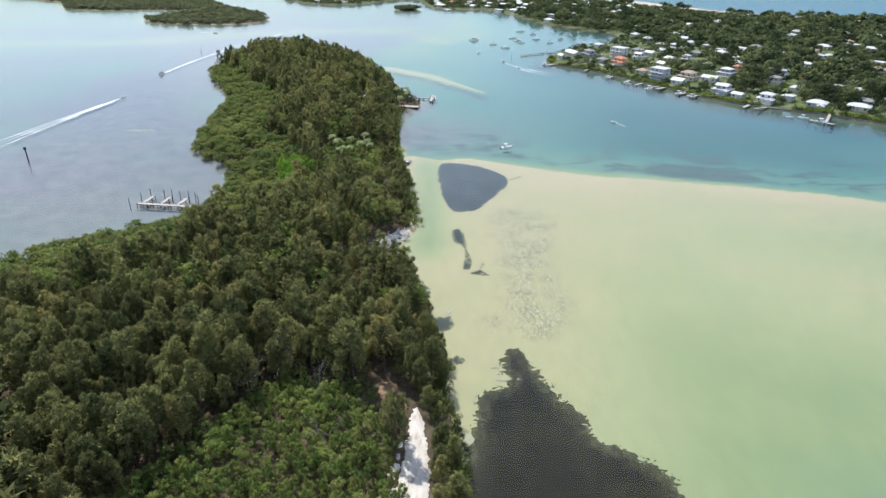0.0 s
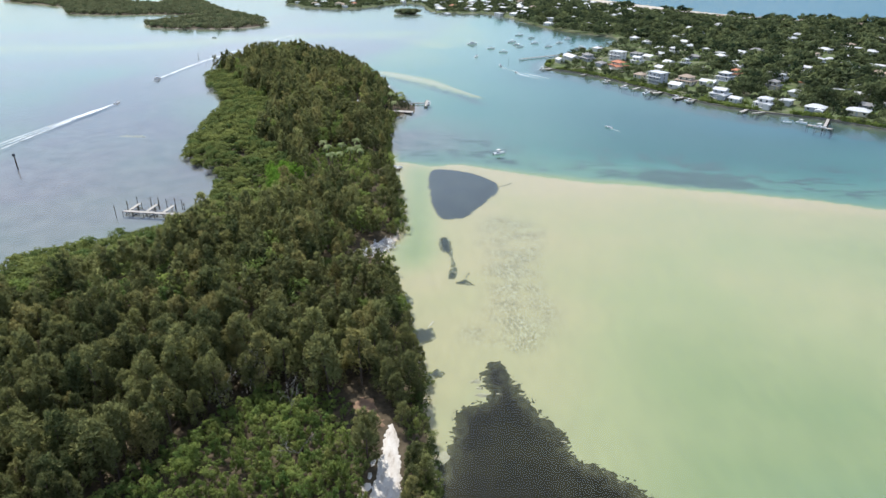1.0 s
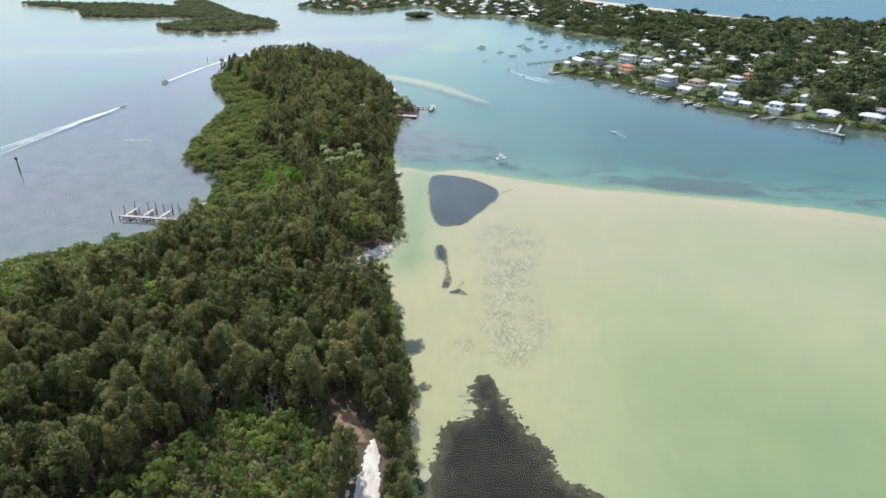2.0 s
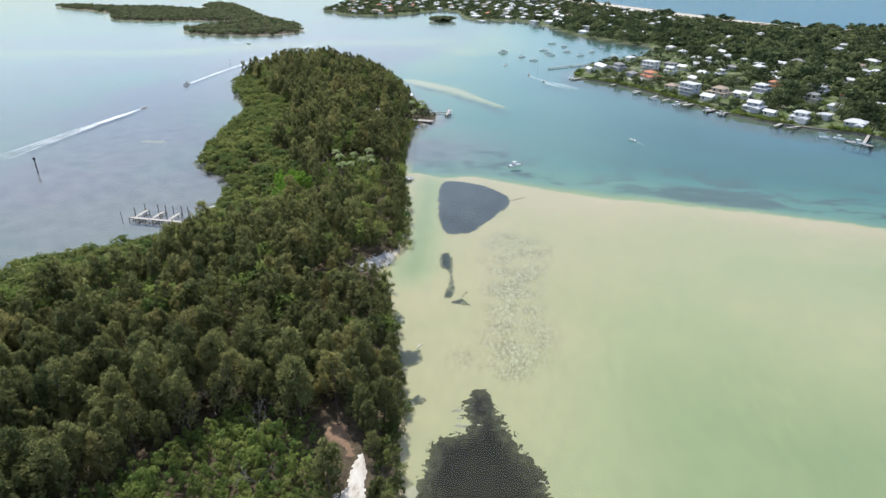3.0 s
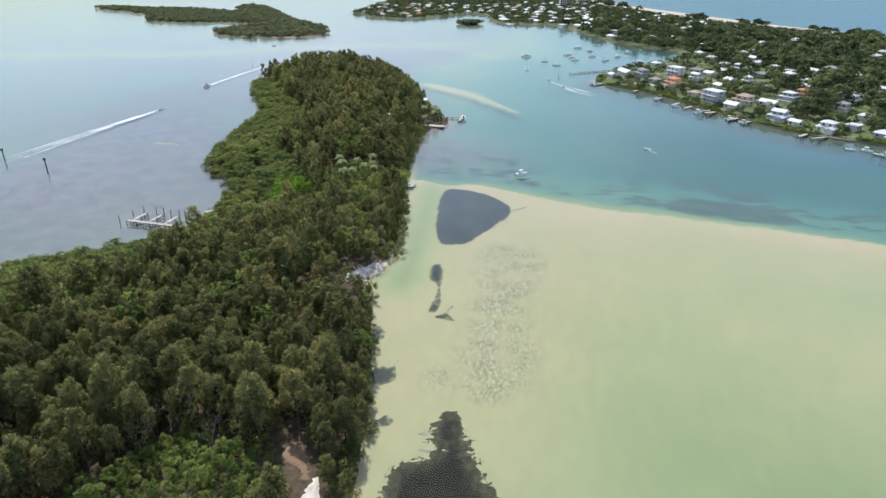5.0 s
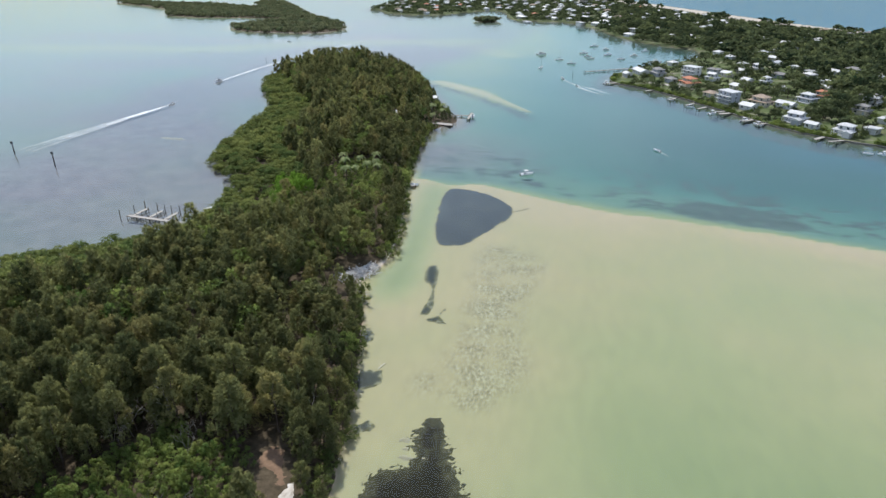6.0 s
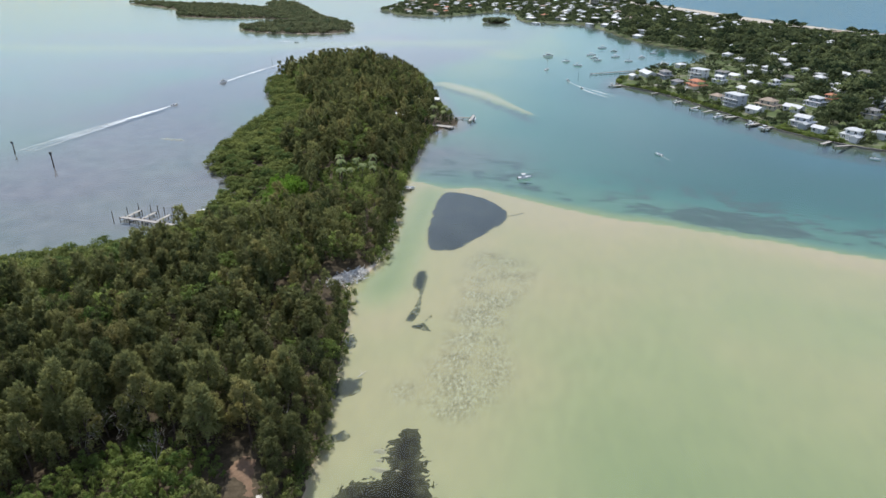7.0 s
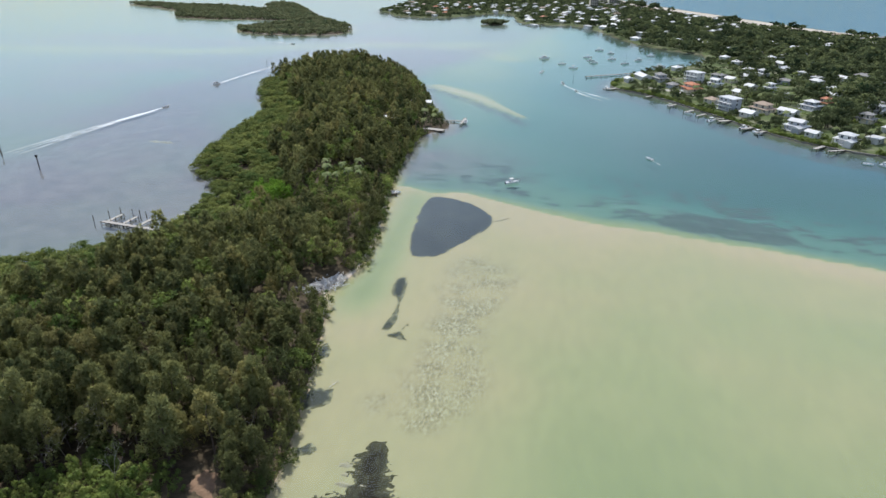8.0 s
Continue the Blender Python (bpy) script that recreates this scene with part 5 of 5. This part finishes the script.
dock((249, 430), (235, 408), 1.8, "timber pier with a boat landing by the sea wall")
dock((227, 413), (237, 402), 2.6, "wide timber landing with boat lifts", deck_z=0.8, gap=4.0, above=0.3)
for a, b, w in (((150, 527), (143, 520), 2.0), ((143, 538), (136, 530), 2.0), ((133, 556), (127, 548), 2.0), ((163, 510), (155, 506), 3.0), ((174, 492), (166, 487), 2.5), ((180, 484), (173, 478), 2.0),
                ((205, 453), (198, 446), 2.4), ((214, 446), (204, 442), 1.6), ((92, 612), (84, 608), 3.0), ((120, 586), (113, 580), 2.0), ((162, 515), (150, 510), 1.6)):
    dock(a, b, w, "short private timber dock by a waterfront house")


def marker(x, y, h, label, board=True):
    ob = thing("channel_marker", pose(x, y, 0, 0, 0, 20), label, "marker post", "channel markers")
    for dx, dy in ((0, 0), (0.45, 0.1), (0.15, 0.45)) if board else ((0, 0),):
        bm = bmesh.new()
        rod(bm, (dx, dy, -3), (0.2 + (dx - 0.2) * 0.5, 0.2 + (dy - 0.2) * 0.5, h), 0.17, 0.15, 8)
        part("pile", bm, M_PILE, ob)
    if board:
        bm = bmesh.new()
        box(bm, (-0.5, -0.06, h - 1.4), (0.9, 0.0, h))
        part("board", bm, M_DARK, ob, "dark square day board")


marker(-233, 337.5, 7.0, "dark timber pile cluster with a day board standing in the bay")
marker(-275, 356, 6.0, "dark timber pile cluster with a day board standing in the bay")
marker(-262, 690, 4.5, "lone dark marker pile in open water", False)
marker(55, 646, 4.5, "lone dark marker pile in the channel", False)

wall_line = MAINLAND[(MAINLAND[:, 0] > 86) & (MAINLAND[:, 0] < 420) & (MAINLAND[:, 1] < 660) & (MAINLAND[:, 1] > 270)]
wall_ob = thing("sea_wall", pose(0, 0, 0), "low weathered concrete sea wall along the village", "sea wall")
wall_ob["kind"] = "structure"
for (ax, ay), (bx, by) in zip(wall_line, wall_line[1:]):
    ln = math.hypot(bx - ax, by - ay)
    if ln > 60:
        continue
    bm = bmesh.new()
    box(bm, (0, -0.5, -2.0), (ln - 0.03, 0.25, 0.95))
    box(bm, (0, -0.6, 0.954), (ln - 0.03, 0.3, 1.05))
    o = part("wall_panel", bm, M_WALL, wall_ob)
    o.matrix_local = pose(ax, ay, 0, 0, 0, math.degrees(math.atan2(by - ay, bx - ax)))
bed_patch("road", [(112, 618), (128, 606), (142, 592), (150, 588), (153, 592), (143, 602), (128, 614), (116, 623)], M_CONCRETE, "pale concrete drive on the village point", "road", thick=0.12, ragged=0.2, res=1.5, seed=41, drowned=False)


# ---- boats ----
def hull_mesh(bm, ln, beam, free, draft=0.35):
    rows = []
    n = 9
    for i in range(n):
        u = i / (n - 1)
        half = beam / 2 * (1 - max(0, (u - 0.45) / 0.55) ** 2.2) * (0.92 + 0.08 * min(1, u * 3))
        rise = free * (1 + 0.45 * u ** 2)
        half = max(half, 0.03)
        x = -ln / 2 + ln * u
        rows.append([bm.verts.new(p) for p in ((x, 0, -draft * (1 - u ** 3)), (x, half * 0.82, 0.05 + 0.25 * u ** 2), (x, half, rise), (x, half * 0.86, rise), (x, half * 0.84, rise - 0.28),
                                               (x, -half * 0.84, rise - 0.28), (x, -half * 0.86, rise), (x, -half, rise), (x, -half * 0.82, 0.05 + 0.25 * u ** 2))])
    for a, b in zip(rows, rows[1:]):
        for k in range(9):
            bm.faces.new((a[k], a[(k + 1) % 9], b[(k + 1) % 9], b[k]))
    bm.faces.new(rows[0])
    bm.faces.new(rows[-1][::-1])
    return bm


def open_boat(x, y, rz, ln, label, top=True, group="motor boats"):
    ob = thing("motor_boat", pose(x, y, 0, 0, 0, rz), label, "boat", group)
    k = ln / 7.0
    part("hull", hull_mesh(bmesh.new(), ln, 2.5 * k, 0.85 * k), M_GELCOAT, ob, "white moulded hull")
    bm = bmesh.new()
    box(bm, (-0.6 * k, -0.45 * k, 0.5 * k), (0.4 * k, 0.45 * k, 1.45 * k))
    bmesh.ops.bevel(bm, geom=bm.edges[:], offset=0.08 * k, segments=1, affect="EDGES")
    part("console", bm, M_GELCOAT, ob)
    bm = bmesh.new()
    box(bm, (0.2 * k, -0.42 * k, 1.4 * k), (0.26 * k, 0.42 * k, 1.85 * k))
    part("windscreen", bm, M_GLASS, ob)
    bm = bmesh.new()
    box(bm, (-1.5 * k, -0.5 * k, 0.5 * k), (-1.0 * k, 0.5 * k, 1.0 * k))
    part("seat", bm, M_CANVAS, ob)
    bm = bmesh.new()
    box(bm, (-3.75 * k, -0.25 * k, -0.3), (-3.35 * k, 0.25 * k, 1.0 * k))
    bmesh.ops.bevel(bm, geom=bm.edges[:], offset=0.09 * k, segments=1, affect="EDGES")
    part("outboard_engine", bm, M_DARK, ob)
    if top:
        bm = bmesh.new()
        box(bm, (-1.5 * k, -0.95 * k, 2.35 * k), (0.7 * k, 0.95 * k, 2.45 * k))
        bmesh.ops.bevel(bm, geom=bm.edges[:], offset=0.04 * k, segments=1, affect="EDGES")
        part("canopy", bm, M_WHITE, ob)
        for sx in (-1.0, 0.3):
            for sy in (-0.6, 0.6):
                part("canopy_post", rod(bmesh.new(), (sx * k, sy * k, 0.5 * k), (sx * k, sy * 1.2 * k, 2.36 * k), 0.035, 0.035, 6), M_METAL, ob)
    return ob


def cabin_boat(x, y, rz, ln, label, dark=False):
    ob = thing("cabin_cruiser", pose(x, y, 0, 0, 0, rz), label, "boat", "moored boats")
    k = ln / 10.0
    part("hull", hull_mesh(bmesh.new(), ln, 3.4 * k, 1.2 * k), M_GELCOAT, ob, "white moulded hull")
    bm = bmesh.new()
    box(bm, (-2.2 * k, -1.2 * k, 1.0 * k), (2.2 * k, 1.2 * k, 2.5 * k))
    bmesh.ops.bevel(bm, geom=bm.edges[:], offset=0.3 * k, segments=2, affect="EDGES")
    part("cabin", bm, M_WHITE, ob)
    bm = bmesh.new()
    box(bm, (-1.8 * k, -1.23 * k, 1.7 * k), (1.8 * k, 1.23 * k, 2.15 * k))
    part("cabin_windows", bm, M_GLASS, ob)
    bm = bmesh.new()
    box(bm, (-2.0 * k, -1.1 * k, 3.5 * k), (0.6 * k, 1.1 * k, 3.62 * k))
    part("canopy", bm, M_CANVAS if dark else M_WHITE, ob)
    for sx in (-1.8, 0.4):
        for sy in (-1, 1):
            part("canopy_post", rod(bmesh.new(), (sx * k, sy * k, 2.4 * k), (sx * k, sy * k, 3.52 * k), 0.04, 0.04, 6), M_METAL, ob)
    part("bow_rail", rod(bmesh.new(), (2.4 * k, 1.1 * k, 1.9 * k), (4.6 * k, 0, 2.1 * k), 0.03, 0.03, 5), M_METAL, ob)
    return ob


def sail_boat(x, y, rz, ln, label):
    ob = thing("sailing_boat", pose(x, y, 0, 0, 0, rz), label, "boat", "moored boats")
    k = ln / 9.0
    part("hull", hull_mesh(bmesh.new(), ln, 2.8 * k, 1.1 * k, 0.6), M_GELCOAT, ob, "white moulded hull")
    bm = bmesh.new()
    box(bm, (-1.6 * k, -0.9 * k, 0.9 * k), (1.8 * k, 0.9 * k, 1.6 * k))
    bmesh.ops.bevel(bm, geom=bm.edges[:], offset=0.2 * k, segments=2, affect="EDGES")
    part("cabin", bm, M_WHITE, ob)
    part("mast", rod(bmesh.new(), (0.6 * k, 0, 1.0 * k), (0.6 * k, 0, 11 * k), 0.1, 0.06, 8), M_METAL, ob)
    part("boom", rod(bmesh.new(), (0.6 * k, 0, 2.3 * k), (-2.8 * k, 0, 2.4 * k), 0.07, 0.06, 8), M_METAL, ob)
    part("furled_sail", rod(bmesh.new(), (0.4 * k, 0, 2.5 * k), (-2.6 * k, 0, 2.58 * k), 0.2, 0.12, 8), M_CANVAS, ob, "blue sail cover")
    return ob


open_boat(30, 357, 25, 7.2, "white open motor boat with a canopy drifting off the sand bar")
open_boat(-25.5, 331.5, 10, 6.5, "white open motor boat tied at the jetty", False)
open_boat(-14.5, 478, 90, 6.5, "white open motor boat tied at the plank pier")
open_boat(102, 411, 130, 5.5, "small white motor boat idling in the channel", False)
open_boat(218, 421, -30, 5.5, "small white skiff lying off the sea wall", False)
open_boat(-249.5, 487, 78, 6.0, "small motor boat running across the bay", False)
cabin_boat(-258, 578, -100, 8.5, "dark-topped cabin boat running down the bay", True)
open_boat(-297, 840, -20, 6.5, "small motor boat turning before the far island", False)
open_boat(46, 629, 110, 6.0, "small motor boat running up the channel")
open_boat(58, 598, 110, 5.0, "small motor boat running up the channel", False)
cabin_boat(22, 768, 5, 11.0, "large white cabin cruiser moored in the cove")
sail_boat(25, 683, 70, 8.0, "white sailing boat at anchor in the channel")
cabin_boat(137, 724, 15, 12.0, "big white cabin cruiser by the restaurant dock")
for i, (x, y) in enumerate(((42, 734), (54, 710), (68, 780), (71, 758), (74, 745), (81, 836), (93, 811), (93, 770), (105, 744), (120, 769), (135, 800))):
    (cabin_boat if i % 3 == 0 else open_boat)(x, y, (8, -12, 20, 0, 15)[i % 5], 7.5 + i % 3, "small white boat moored in the cove") if i % 4 else sail_boat(x, y, 10, 8.0, "small white sailing boat moored in the cove")
for x, y, rz, ln in ((232, 408, -50, 8.0), (226, 419, -50, 7.0), (151, 509, 40, 8.0), (168, 491, 40, 7.5), (174, 481, 130, 7.0), (139, 528, -50, 6.5), (83, 612, 60, 7.0), (128, 552, 130, 6.0)):
    open_boat(x, y, rz, ln, "white motor boat tied up at a private dock")


# ---- wakes ----
def wake(path, start, end, seed, label, arms=1, spread=0.0):
    """Broken foam that trails behind a running boat, wide astern or thinning out."""
    c = spline(path, 14, False)
    r = np.random.RandomState(seed)
    ob_v, ob_q, n = [], [], 0
    seg = np.hypot(*np.diff(c, axis=0).T)
    s = np.concatenate([[0], np.cumsum(seg)])
    t = np.arange(0, s[-1], 1.2)
    px, py = np.interp(t, s[:len(c)], c[:, 0]), np.interp(t, s[:len(c)], c[:, 1])
    dx, dy = np.gradient(px), np.gradient(py)
    m = np.hypot(dx, dy)
    nx, ny = -dy / m, dx / m
    for arm in range(arms):
        off = (arm - (arms - 1) / 2) * spread * (t / t[-1]) ** 0.8
        w = np.interp(t / t[-1], [0, 0.05, 1], [start * 0.6, start, end]) * (0.8 + 0.35 * np.convolve(r.normal(size=len(t) + 6), np.ones(7) / 3, "valid"))
        w = np.maximum(w, 0.05) / 2
        a = np.c_[px + nx * (off - w), py + ny * (off - w), np.full(len(t), 0.05)]
        b = np.c_[px + nx * (off + w), py + ny * (off + w), np.full(len(t), 0.05)]
        mid = np.c_[px + nx * off, py + ny * off, np.full(len(t), 0.14)]
        v = np.stack([a, mid, b], 1).reshape(-1, 3)
        i = np.arange(len(t) - 1) * 3 + n
        ob_v.append(v)
        ob_q += [np.c_[i, i + 1, i + 4, i + 3], np.c_[i + 1, i + 2, i + 5, i + 4]]
        n += len(v)
    me = arrays_mesh("wake", np.concatenate(ob_v), np.concatenate(ob_q), M_FOAM, True)
    tagged(new("wake", me), label, "wake", kind="stuff")


wake([(-250.3, 484), (-256, 450), (-263, 405), (-269, 355)], 2.4, 0.6, 51, "long white foam trail of a running boat", 3, 5.0)
wake([(-257.5, 583), (-253, 640), (-243, 705), (-226, 780), (-196, 880)], 2.4, 2.6, 52, "long white foam trail of a running boat")
wake([(-300, 841), (-318, 850), (-345, 852), (-375, 846), (-430, 840)], 3.0, 0.8, 53, "curved white foam trail of a turning boat")
wake([(46.5, 625), (56, 606), (72, 585), (86, 566)], 1.8, 0.7, 54, "short white foam trail in the channel")
wake([(58.5, 594), (67, 580), (80, 562)], 1.7, 0.6, 55, "short white foam trail in the channel")
wake([(103, 408), (106, 404), (107, 400)], 0.8, 0.3, 56, "faint foam behind an idling boat")
wake([(-330, 1010), (-300, 1060), (-262, 1130)], 0.8, 0.5, 57, "far thin foam streak")
bed_patch("sand_bar", [(-212, 403.5), (-206, 401), (-196, 399.4), (-188, 400), (-196, 401.6), (-205, 402.6)], M_TAN, "small pale sand bar just breaking the bay", "sand", thick=1.68, ragged=1.3, res=0.8, sharp=0.8, seed=42, drowned=False)
